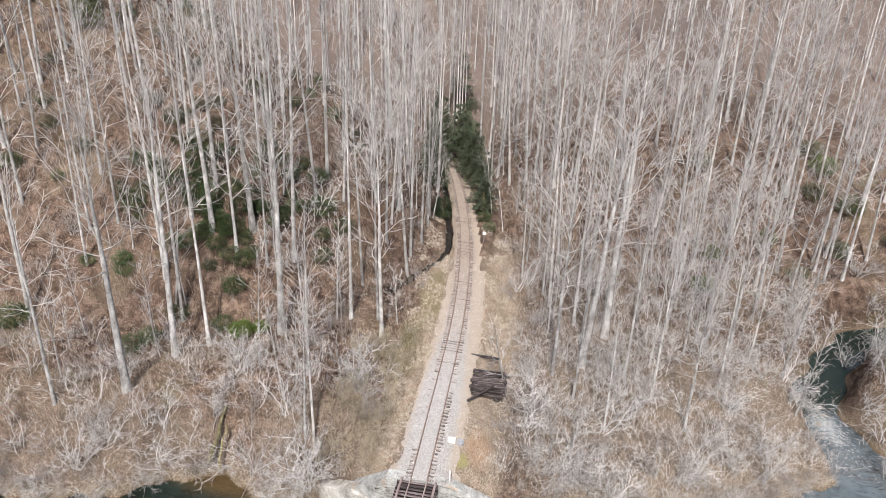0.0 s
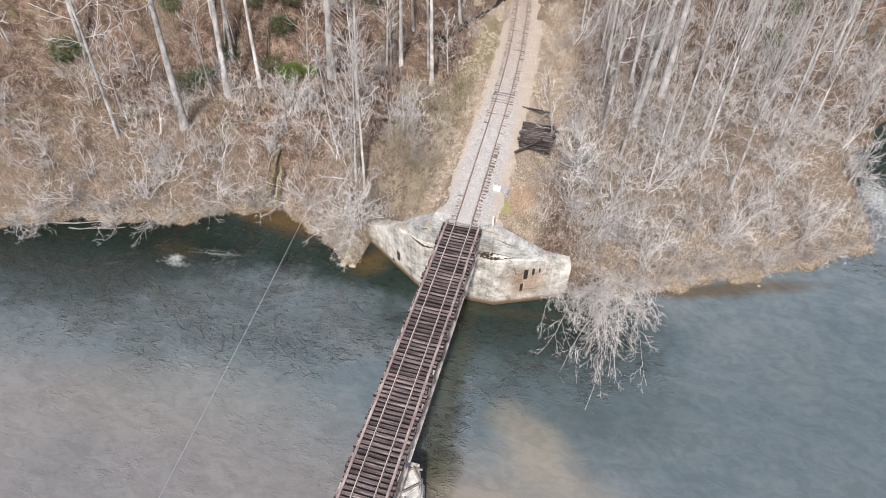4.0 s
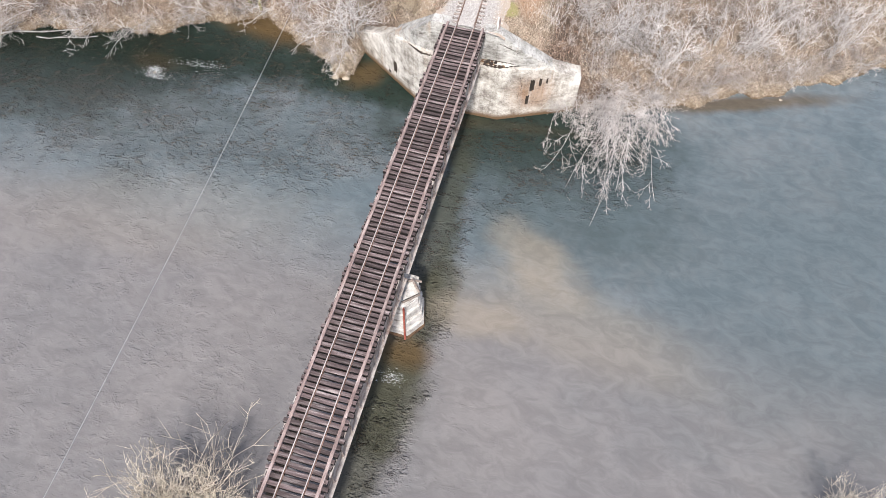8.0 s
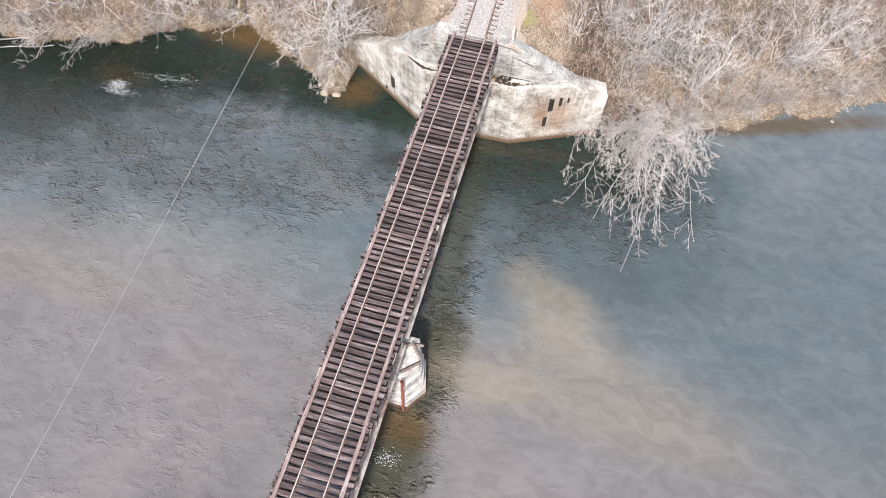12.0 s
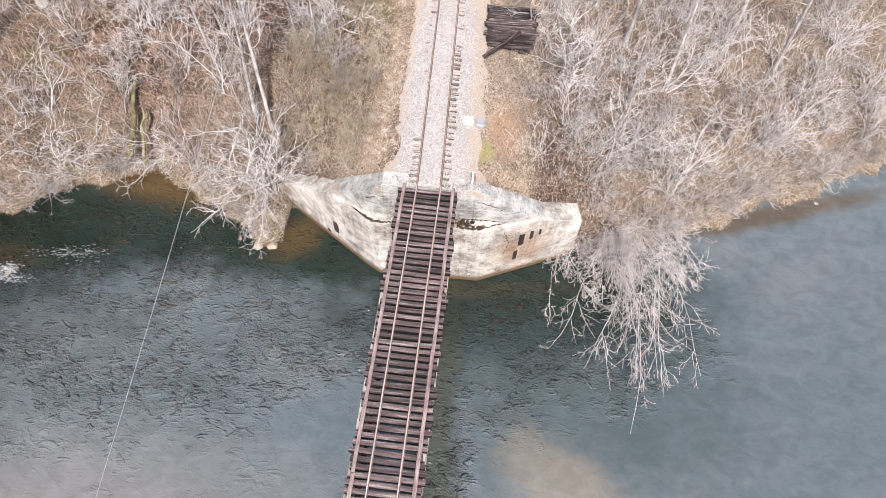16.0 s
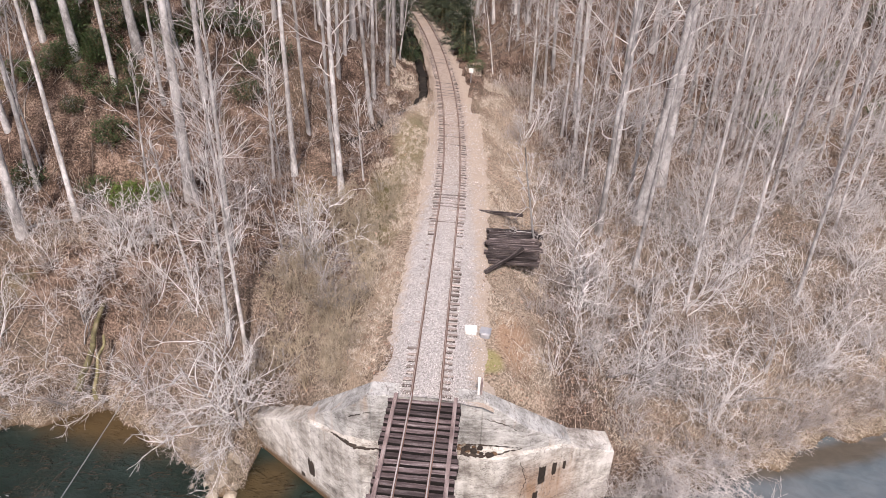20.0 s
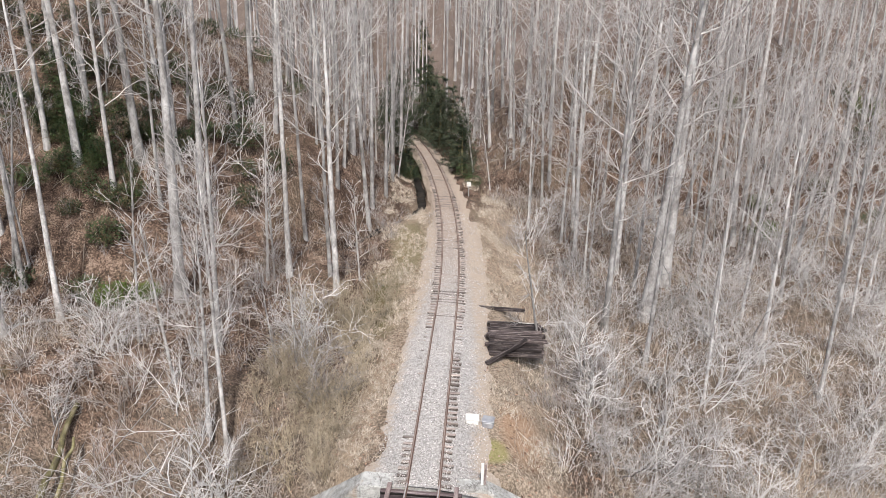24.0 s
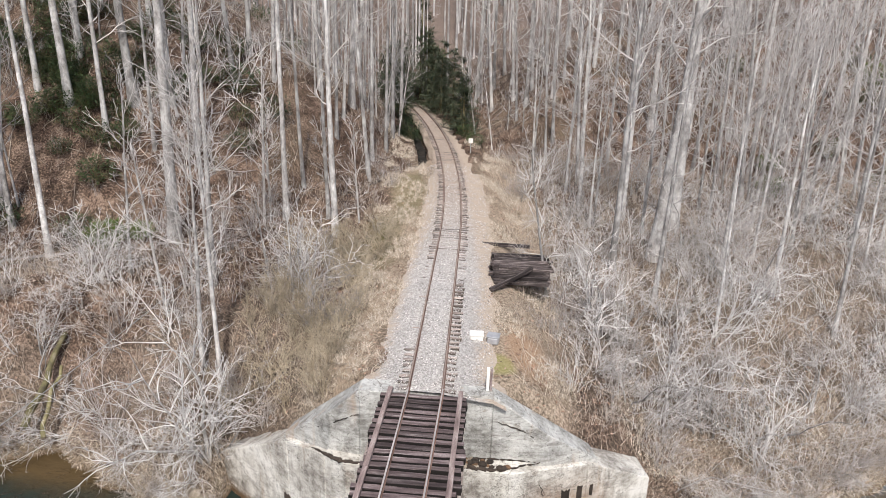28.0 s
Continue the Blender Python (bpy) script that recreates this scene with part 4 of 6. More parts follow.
while y > BRIDGE_END:
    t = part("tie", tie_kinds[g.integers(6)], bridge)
    t.location = (0.05 + g.normal() * 0.075, y, -0.175 + g.normal() * 0.012)
    t.rotation_euler = (g.normal() * 0.02, 0, g.normal() * 0.012)
    y -= TIE_STEP * g.uniform(0.93, 1.07)
# guard timbers in lengths that butt
for sx in (-1.55, 1.55):
    y = 0.25
    while y > BRIDGE_END:
        ln = g.uniform(5.2, 6.4)
        me = box_mesh("guard_timber", (0.2, ln - 0.02, 0.17), M_GUARD, 0.012)
        o = part("guard_timber", me, bridge, "pinkish-grey weathered guard timber")
        o.location = (sx + g.normal() * 0.012, y - ln / 2, -0.09)
        o.rotation_euler = (0, 0, g.normal() * 0.002)
        y -= ln
# girders: web, flanges and stiffeners
for sx in (-1.6, 1.6):
    for a, b in ((-0.9, -22.9), (-23.3, BRIDGE_END)):
        ln, mid = a - b, (a + b) / 2
        gd = part("girder", box_mesh("web", (0.03, ln, 2.6), M_GIRDER), bridge, "grey flaking steel plate girder")
        gd.location = (sx, mid, -1.78)
        for z in (-0.46, -3.09):
            f = part("flange", box_mesh("flange", (0.5, ln, 0.045), M_GIRDER), gd)
            f.location = (0, 0, z + 1.78)
        for q in np.arange(a - 0.3, b, -1.6):
            f = part("stiffener", box_mesh("stiffener", (0.26, 0.03, 2.55), M_GIRDER), gd)
            f.location = (0, q - mid, 0)
# sway bracing between the girders
for q in np.arange(-2.5, BRIDGE_END, -4.8):
    for z in (-0.9, -2.8):
        o = part("brace", box_mesh("brace", (3.1, 0.1, 0.1), M_RUST), bridge, "rusty cross brace")
        o.location = (0, q, z)

# track on the ground
line = [(float(track_x(q)), q, 0.0) for q in np.arange(0.28, 100, 1.0)]
track = tagged(empty("railway_track"), "rusty single railway track on half-buried wooden ties", "railway track", kind="structure")


def beside(pts, off, dz=0.0):
    p = np.array(pts)
    t = np.gradient(p[:, :2], axis=0)
    t /= np.linalg.norm(t, axis=1, keepdims=True)
    return [(a + off * tx[1], b - off * tx[0], c + dz) for (a, b, c), tx in zip(p, t)]


for off in (-0.75, 0.75):
    r = part("rail", rail_mesh("rail", beside(line, off), RAIL_PROFILE, M_RUST), track, "rust-brown steel rail")
    part("rail_head", rail_mesh("rail_head", beside(line, off, 0.004), [(-0.026, -0.004), (0.026, -0.004), (0.024, 0.0), (-0.024, 0.0)], M_OLDHEAD), r, "dull rusted rail head")
old_kinds = [tie_mesh(40 + i, (2.55, 0.21, 0.18), M_OLDTIE) for i in range(6)]
q = 0.55
while q < 96:
    x0 = float(track_x(q))
    turn = -math.atan((float(track_x(q + 0.5)) - float(track_x(q - 0.5))))
    o = part("tie", old_kinds[g.integers(6)], track)
    buried = 0.036 if q < 13 else (0.06 if q < 16.6 else 0.0)
    o.location = (x0 + g.normal() * 0.06 + (0.06 if 4.5 < q < 13 else 0), q, -0.17 - buried + g.normal() * 0.01)
    o.rotation_euler = (0, -0.032 if 4.5 < q < 13 else 0, -turn + g.normal() * 0.02)
    q += 0.50 * g.uniform(0.93, 1.07)

# the ditch's shade, put in as a near-black strip along its course
ditch = np.array(DITCH, float)
k = np.linspace(0, len(ditch) - 1, 60)
ditch = np.stack([np.interp(k, np.arange(len(ditch)), ditch[:, 0]), np.interp(k, np.arange(len(ditch)), ditch[:, 1])], 1) + np.random.default_rng(8).normal(size=(60, 2)) * 0.12
ditch = np.concatenate([ditch, land(ditch[:, 0], ditch[:, 1])[:, None] + 0.12], 1)
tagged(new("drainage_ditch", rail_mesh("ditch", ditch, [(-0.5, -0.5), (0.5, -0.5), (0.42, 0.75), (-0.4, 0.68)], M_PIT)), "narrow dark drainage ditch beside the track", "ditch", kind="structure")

# ---------------------------------------------------------------- abutment and pier
abut = tagged(empty("bridge_abutment"), "cracked and stained pale concrete abutment with flared wing walls", "abutment")
SEAT = -3.65


def block(name, outline, tops, label=""):
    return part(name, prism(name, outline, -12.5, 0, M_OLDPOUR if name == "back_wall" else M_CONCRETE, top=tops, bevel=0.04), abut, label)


block("stem", [(-4.6, 0.15), (-3.5, -0.5), (3.8, -0.3), (4.5, 1.5), (-4.2, 1.7)], [SEAT] * 5, "scarred concrete front wall")
lw = block("wing_wall", [(-6.9, 1.75), (-4.604, 0.152), (-4.2, 1.7), (-6.3, 3.1)], [-4.3, -3.75, -3.75, -4.3], "pale concrete wing wall")
lw2 = block("wing_wall", [(-11.75, 5.1), (-6.904, 1.752), (-6.3, 3.1), (-11.2, 6.5)], [-7.75, -4.3, -4.3, -7.75], "pale concrete wing wall")
rw = block("wing_wall", [(3.804, -0.298), (7.5, 1.44), (7.0, 3.0), (4.5, 1.5)], [-3.7, -4.1, -4.1, -3.7], "rust-streaked concrete wing wall")
rw2 = block("wing_wall", [(7.504, 1.442), (10.75, 2.97), (10.4, 4.6), (7.0, 3.0)], [-4.1, -5.75, -5.75, -4.1], "rust-streaked concrete wing wall")
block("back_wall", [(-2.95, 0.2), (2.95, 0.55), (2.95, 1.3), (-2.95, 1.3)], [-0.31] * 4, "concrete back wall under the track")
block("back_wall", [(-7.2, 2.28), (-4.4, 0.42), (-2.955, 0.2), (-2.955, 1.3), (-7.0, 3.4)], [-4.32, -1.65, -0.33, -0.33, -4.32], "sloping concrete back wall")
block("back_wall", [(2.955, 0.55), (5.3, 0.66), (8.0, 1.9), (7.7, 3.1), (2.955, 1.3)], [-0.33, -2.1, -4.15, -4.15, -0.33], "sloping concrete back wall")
# weep openings and spalls: near-black plates on the faces paint the shade inside


def recess(parent, x, y, z, w, h, turn, seed):
    """A ragged-edged dark plate, the painted shade of a hole where the facing has broken away."""
    g = np.random.default_rng(seed)
    a = np.linspace(0, 2 * math.pi, 24, endpoint=False) + g.uniform(-0.06, 0.06, 24)
    rr = g.uniform(0.82, 1.08, 24)
    box = np.maximum(np.abs(np.cos(a)), np.abs(np.sin(a))) ** -1.0
    out = [(w / 2 * rr[i] * box[i] * math.cos(a[i]), h / 2 * rr[i] * box[i] * math.sin(a[i])) for i in range(24)]
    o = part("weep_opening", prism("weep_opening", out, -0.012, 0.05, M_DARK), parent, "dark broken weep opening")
    o.matrix_world = pose(x, y, z, 0, 0, turn) @ pose(0, 0, 0, 90)


recess(lw2, -7.02, 1.832, -8.15, 0.5, 1.25, -34.6, 1)
recess(lw2, -7.75, 2.335, -9.35, 0.3, 0.3, -34.6, 2)
recess(rw, 6.5, 0.97, -5.95, 0.42, 1.35, 25.2, 3)
recess(rw, 7.18, 1.289, -5.7, 0.26, 0.95, 25.2, 4)
recess(rw, 6.25, 0.852, -7.8, 0.3, 1.1, 25.2, 5)
recess(rw2, 7.75, 1.558, -5.6, 0.16, 0.6, 25.2, 6)
# broken seat edge and the crack along it, its shade laid on as near-black strips
g = np.random.default_rng(91)


def ragged(line, wide, n=30):
    """A broken strip along a line, of uneven width."""
    p = np.array(line, float)
    k = np.linspace(0, len(p) - 1, n)
    mid = np.stack([np.interp(k, np.arange(len(p)), p[:, a]) for a in range(3)], 1) + g.normal(size=(n, 3)) * (0.035, 0.035, 0)
    return tubes(mid[None], np.interp(k, np.arange(len(p)), wide)[None] * g.uniform(0.55, 1.25, (1, n)), 6)


hollow = [(1.75, 0.0), (2.3, -0.16), (3.2, -0.12), (4.1, 0.16), (4.9, 0.5), (4.2, 0.54), (3.0, 0.46), (2.2, 0.42), (1.8, 0.3)]
hollow = [(x + g.normal() * 0.05, y + g.normal() * 0.03) for x, y in hollow]
part("seat_debris", prism("seat_debris", hollow, SEAT - 0.2, SEAT + 0.05, M_CONCRETE, bevel=0.03), abut, "pale heap of broken concrete on the bridge seat")
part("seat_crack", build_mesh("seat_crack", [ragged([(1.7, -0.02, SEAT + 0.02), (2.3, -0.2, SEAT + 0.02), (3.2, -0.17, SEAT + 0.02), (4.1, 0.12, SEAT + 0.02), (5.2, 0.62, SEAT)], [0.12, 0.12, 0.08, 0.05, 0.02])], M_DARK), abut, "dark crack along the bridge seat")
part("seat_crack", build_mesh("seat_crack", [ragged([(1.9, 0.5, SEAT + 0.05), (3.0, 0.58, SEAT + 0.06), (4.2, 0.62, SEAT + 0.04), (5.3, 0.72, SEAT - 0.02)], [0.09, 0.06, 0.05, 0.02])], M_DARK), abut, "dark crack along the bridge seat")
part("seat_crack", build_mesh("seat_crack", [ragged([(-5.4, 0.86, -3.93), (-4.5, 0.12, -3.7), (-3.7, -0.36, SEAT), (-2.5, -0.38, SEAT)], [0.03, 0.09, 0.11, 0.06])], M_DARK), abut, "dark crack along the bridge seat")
# wall cracks, drawn with the same shade-coloured strips
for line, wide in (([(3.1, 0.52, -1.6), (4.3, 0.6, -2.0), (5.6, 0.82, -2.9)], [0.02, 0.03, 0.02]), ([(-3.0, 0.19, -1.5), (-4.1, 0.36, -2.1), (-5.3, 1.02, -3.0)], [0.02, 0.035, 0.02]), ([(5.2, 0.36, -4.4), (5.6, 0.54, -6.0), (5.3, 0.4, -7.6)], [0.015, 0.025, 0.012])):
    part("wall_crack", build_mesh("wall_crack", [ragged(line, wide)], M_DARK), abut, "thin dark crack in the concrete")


def stone(seed, size, material, squash=0.7):
    """An angular boulder."""
    g = np.random.default_rng(seed)
    bm = bmesh.new()
    bmesh.ops.create_icosphere(bm, subdivisions=2, radius=1.0)
    for v in bm.verts:
        f = 1 + 0.35 * noise.noise(v.co * 1.3 + Vector((seed * 3.1, 0, 0))) + 0.15 * noise.noise(v.co * 3.5 + Vector((0, seed * 1.7, 0)))
        v.co = Vector((v.co.x * f * size, v.co.y * f * size * 0.8, v.co.z * f * size * squash))
    me = bpy.data.meshes.new("stone")
    bm.to_mesh(me)
    bm.free()
    me.materials.append(material)
    return me


# half the stones take the near-black that stands for shade in the hollow
for i in range(26):
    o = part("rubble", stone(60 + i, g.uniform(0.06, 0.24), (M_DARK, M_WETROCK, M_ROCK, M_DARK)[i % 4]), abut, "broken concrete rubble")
    o.location = (1.8 + 2.4 * g.uniform() ** 1.8, g.uniform(-0.12, 0.4), SEAT + 0.07)

pier = tagged(empty("bridge_pier"), "pale stone pier with pointed nose in the river", "pier")
nose = [(2.1, -24.7), (3.0, -23.4), (2.5, -21.6), (-2.5, -21.6), (-3.2, -23.2), (-2.3, -24.7)]


def swell(outline, s):
    cx, cy = sum(p[0] for p in outline) / len(outline), sum(p[1] for p in outline) / len(outline)
    return [(cx + (a - cx) * s, cy + (b - cy) * s) for a, b in outline]


z = -12.4
part("footing", prism("footing", swell(nose, 1.06), z, -9.75, M_WETROCK, bevel=0.08), pier, "brown wet stone footing at the waterline")
z = -9.72
for i, h in enumerate((1.05, 1.1, 1.1, 1.05)):
    part("stone_course", prism("stone_course", swell(nose, 1.04 - 0.05 * i), z + 0.075, z + h - 0.075, M_STONE, bevel=0.045), pier)
    z += h
part("coping", prism("coping", swell(nose, 0.9), z + 0.02, z + 0.3, M_STONE, bevel=0.05), pier, "wide stone coping slab")
part("core", prism("core", swell(nose, 0.83), -12.4, z + 0.05, M_JOINT), pier, "dark reddish recessed joints")
pipe = np.array([[(2.02, -24.95, -9.9), (2.0, -24.9, -6.5), (1.97, -24.82, z + 0.5)]])
part("pipe", build_mesh("pipe", [tubes(pipe, np.full((1, 3), 0.085), 8)], M_REDPIPE), pier, "rust-red upright pipe")
for a, b in (((0.6, -22.6, z + 0.42), (2.6, -22.2, z + 0.40)), ((1.7, -24.3, z + 0.42), (2.75, -23.3, z + 0.42)), ((1.9, -22.3, z + 0.6), (2.7, -23.2, z + 0.55))):
    part("bearing_timber", build_mesh("bearing_timber", [tubes(np.array([[a, b]]), np.full((1, 2), 0.11), 4)], M_OLDTIE, False), pier, "grey weathered timber block")

# ---------------------------------------------------------------- trees
big_meshes, tree_meshes = [], []
for i in range(4):
    h = (33, 30, 35, 32)[i]
    t, c, w = tall_tree(100 + i, h, (0.42, 0.48, 0.38, 0.5)[i], 24, 0.40, (0.22, 0.23, 0.2, 0.22)[i], 6)
    big_meshes.append((h, build_mesh("trunk", t, M_BARK), crown_mesh(c, w, M_TWIG, M_FINE)))
for i in range(7):
    h = (27, 25, 29, 24, 26, 28, 23)[i]
    t, c, w = tall_tree(120 + i, h, (0.36, 0.3, 0.42, 0.28, 0.38, 0.33, 0.25)[i], 21, (0.19, 0.22, 0.2, 0.17, 0.23, 0.18, 0.16)[i], (0.2, 0.24, 0.19, 0.25, 0.21, 0.23, 0.25)[i], 6)
    tree_meshes.append((h, build_mesh("trunk", t, M_BARK), crown_mesh(c, w, M_TWIG, M_FINE)))
high_meshes = []
for i in range(6):
    h = (33, 30, 35, 31, 34, 29)[i]
    t, c, w = tall_tree(160 + i, h, (0.64, 0.6, 0.68, 0.58, 0.66, 0.56)[i], 14, (0.24, 0.2, 0.27, 0.18, 0.22, 0.16)[i], (0.15, 0.17, 0.14, 0.17, 0.15, 0.18)[i], 4, fine=4, limb=0.28)
    high_meshes.append((h, build_mesh("trunk", t, M_BARK), crown_mesh(c, w, M_TWIG, M_FINE)))


def plant(name, meshes, x, y, scale, turn, label, category, group="", lean=(0, 0), sink=0.1):
    m = pose(x, y, float(land(x, y)) - sink, lean[0], lean[1], 0) @ pose(0, 0, 0, 0, 0, turn) @ Matrix.Scale(scale, 4)
    if len(meshes) == 1:
        ob = new(name, meshes[0][1])
        ob.matrix_world = m
        return tagged(ob, label, category, group)
    ob = tagged(empty(name, m), label, category, group)
    for pn, me in meshes:
        part(pn, me, ob)
    return ob


TREE_LABEL = "tall bare deciduous tree with pale grey bark"
taken = []


def put_tree(x, y, height, kinds, kind=None, lean=(0, 0), label=TREE_LABEL):
    k = int(rng.integers(len(kinds))) if kind is None else kind % len(kinds)
    h, tm, cm = kinds[k]
    taken.append((x, y))
    plant("tree", (("trunk", tm), ("crown", cm)), x, y, height / h, rng.uniform(0, 360), label, "tree", "bare woodland trees", lean, 0.45)


# trees that stand out: x, y, height, 1 for a stout trunk
STANDING = [(-41.9, 6.5, 27, 0), (-35.1, 9.5, 31, 1), (-33.6, 17, 33, 1), (-22.9, 24, 36, 1), (-10.0, 24.8, 27, 0), (-30.4, 33.9, 30, 1), (-31.5, 30.8, 27, 0), (-35.5, 32.4, 29, 1), (-39.1, 33.6, 28, 0), (-27.3, 30.7, 22, 0), (-27.6, 35.0, 31, 1), (-14.5, 51.4, 29, 1), (-49.0, 31.6, 27, 0), (-63.3, 31.5, 28, 0), (-54.2, 36.8, 27, 0), (11.2, 22.5, 26, 0), (14.6, 24.8, 34, 1), (21.6, 65.2, 28, 1), (39.1, 67.4, 30, 1), (34.3, 78.0, 28, 1), (50, 73, 29, 0), (-13.5, 9.5, 20, 0), (-16.9, 17.2, 22, 0), (-14.3, 43.3, 26, 0), (13.5, 33, 26, 0), (17.5, 31.5, 31, 1), (-20.3, 82.9, 28, 1), (-37.4, 37.9, 26, 1), (10.2, 37.1, 24, 0), (-14.2, 8.8, 15, 0)]
for i, (x, y, h, stout) in enumerate(STANDING):
    put_tree(x, y, h, big_meshes if stout else tree_meshes, i, (rng.normal() * 1.5, rng.normal() * 1.5), "tall stout bare tree with smooth pale bark" if stout else TREE_LABEL)


def free(x, y, gap):
    return all((x - a) ** 2 + (y - b) ** 2 > gap * gap for a, b in taken)


def scatter_trees(total, x0, x1, y0, y1, kinds, gap, lo, hi, thin=0.0):
    count, tries = 0, 0
    while count < total and tries < 30000:
        tries += 1
        x, y = rng.uniform(x0, x1), rng.uniform(y0, y1)
        inland = y - float(np.interp(x, SHORE_X, SHORE_Y))
        off = x - float(track_x(y))
        if inland < 8 or (-6.0 < off < 8 and y < 60) or (abs(off) < 4.0 and y < 101) or float(path_gap(x, y, CREEK)) < 6.5:
            continue
        if x < -8 and rng.uniform() < thin:
            continue
        if -12 < x < 0 and y < 26:
            continue
        if not free(x, y, gap):
            continue
        left = x < -8 or (y > 57 and rng.uniform() < 0.45)
        put_tree(x, y, rng.uniform(26, 36) if left else (rng.uniform(13, 23) if y < 45 else rng.uniform(lo, hi)), high_meshes if left else kinds, None, (rng.normal() * 2, rng.normal() * 2))
        count += 1


scatter_trees(46, -62, 62, 10, 58, tree_meshes, 3.2, 17, 29, 0.9)
scatter_trees(92, -95, -9, 27, 88, high_meshes, 3.3, 24, 32)
scatter_trees(66, -8, 62, 57, 96, tree_meshes, 3.0, 22, 31)
saplings = []
for i in range(5):
    h = (9, 12, 7, 14, 10)[i]
    t, c, w = tall_tree(180 + i, h, (0.25, 0.3, 0.15, 0.35, 0.2)[i], (14, 16, 13, 16, 14)[i], (0.06, 0.075, 0.05, 0.085, 0.065)[i], (0.26, 0.22, 0.3, 0.2, 0.26)[i], 4, fine=3)
    saplings.append((build_mesh("trunk", t, M_BARK), crown_mesh(c, w, M_TWIG, M_FINE)))
count = 0
while count < 125:
    x, y = rng.uniform(-75, 45), rng.uniform(10, 90)
    if y - float(np.interp(x, SHORE_X, SHORE_Y)) < 7 or abs(x - float(track_x(y))) < 6.5 or (x > -6 and y < 40 and rng.uniform() < 0.7):
        continue
    k = int(rng.integers(5))
    plant("sapling", (("trunk", saplings[k][0]), ("crown", saplings[k][1])), x, y, rng.uniform(0.7, 1.25), rng.uniform(0, 360), "slender leafless sapling with fine pale twigs", "tree", "young bare trees", (rng.normal() * 4, rng.normal() * 4))
    count += 1


def hill_woods(total, seed):
    """The trees further up the hillsides, too many to tell apart."""
    g = np.random.default_rng(seed)
    kinds = []
    for i in range(5):
        t, c, w = tall_tree(140 + i, 29, (0.56, 0.5, 0.6, 0.46, 0.55)[i], 14, (0.2, 0.16, 0.21, 0.14, 0.18)[i], 0.17, 3, fine=3)
        kinds.append(t + c + w)
    chunks = []
    while total:
        x, y = (g.uniform(-48, 4), g.uniform(96, 138)) if g.uniform() < 0.35 else (g.uniform(-80, 100), g.uniform(66, 150))
        if (x < 62 and y < 97) or (x < -20 and y < 90) or (abs(x - float(track_x(y))) < 4 and y < 101) or float(path_gap(x, y, CREEK)) < 6:
            continue
        s, a = g.uniform(0.75, 1.15), g.uniform(0, 6.28)
        rot = np.array([[math.cos(a), -math.sin(a), 0], [math.sin(a), math.cos(a), 0], [0, 0, 1]]) * s
        for v, f in kinds[g.integers(5)]:
            chunks.append((v @ rot.T + np.array([x, y, float(land(x, y)) - 0.4]), f))
        total -= 1
    return build_mesh("hill_woods", chunks, M_HILL)


tagged(new("hill_woods", hill_woods(185, 18)), "bare pale-trunked trees up the wooded hillside", "woodland", kind="stuff")


def far_woods():
    g = np.random.default_rng(11)
    kinds = []
    for s in range(6):
        gg = np.random.default_rng(s)
        trunk = tubes(np.stack([[(0, 0, 0), (0.2, 0.1, 9), (0.1, 0.3, 18), (0.2, 0, 27)]]).astype(float), np.array([[0.34, 0.26, 0.16, 0.03]]), 3)
        n = 15
        u = gg.uniform(0.35, 0.97, n)
        a = gg.uniform(0, 6.28, n)
        p0 = np.stack([0 * u, 0 * u, u * 27], 1)
        ln = gg.uniform(2.5, 5.5, n)
        way = unit(np.stack([np.cos(a), np.sin(a), gg.uniform(0.1, 1.0, n)], 1))
        lp = p0[:, None] + way[:, None] * (np.linspace(0, 1, 2)[None, :, None] * ln[:, None, None])
        tp, _ = sprout(gg, lp, 6, 0.15, 1, 0.65, 0.8, 0.05, 2)
        kinds.append([trunk, spikes(lp[:, 0], lp[:, 1], np.full(n, 0.09)), spikes(tp[:, 0], tp[:, 1], np.full(len(tp), 0.026))])
    chunks = []
    for _ in range(520):
        x, y = g.uniform(-210, 210), g.uniform(40, 240)
        if abs(x) < 95 and y < 128:
            continue
        z = float(land(x, y))
        if z < -9:
            continue
        s, a = g.uniform(0.75, 1.15), g.uniform(0, 6.28)
        rot = np.array([[math.cos(a), -math.sin(a), 0], [math.sin(a), math.cos(a), 0], [0, 0, 1]]) * s
        for v, f in kinds[g.integers(6)]:
            chunks.append((v @ rot.T + np.array([x, y, z - 0.3]), f))
    return build_mesh("far_woods", chunks, M_FAR)


tagged(new("distant_woods", far_woods()), "distant leafless grey woodland on the hillsides", "woodland", kind="stuff")

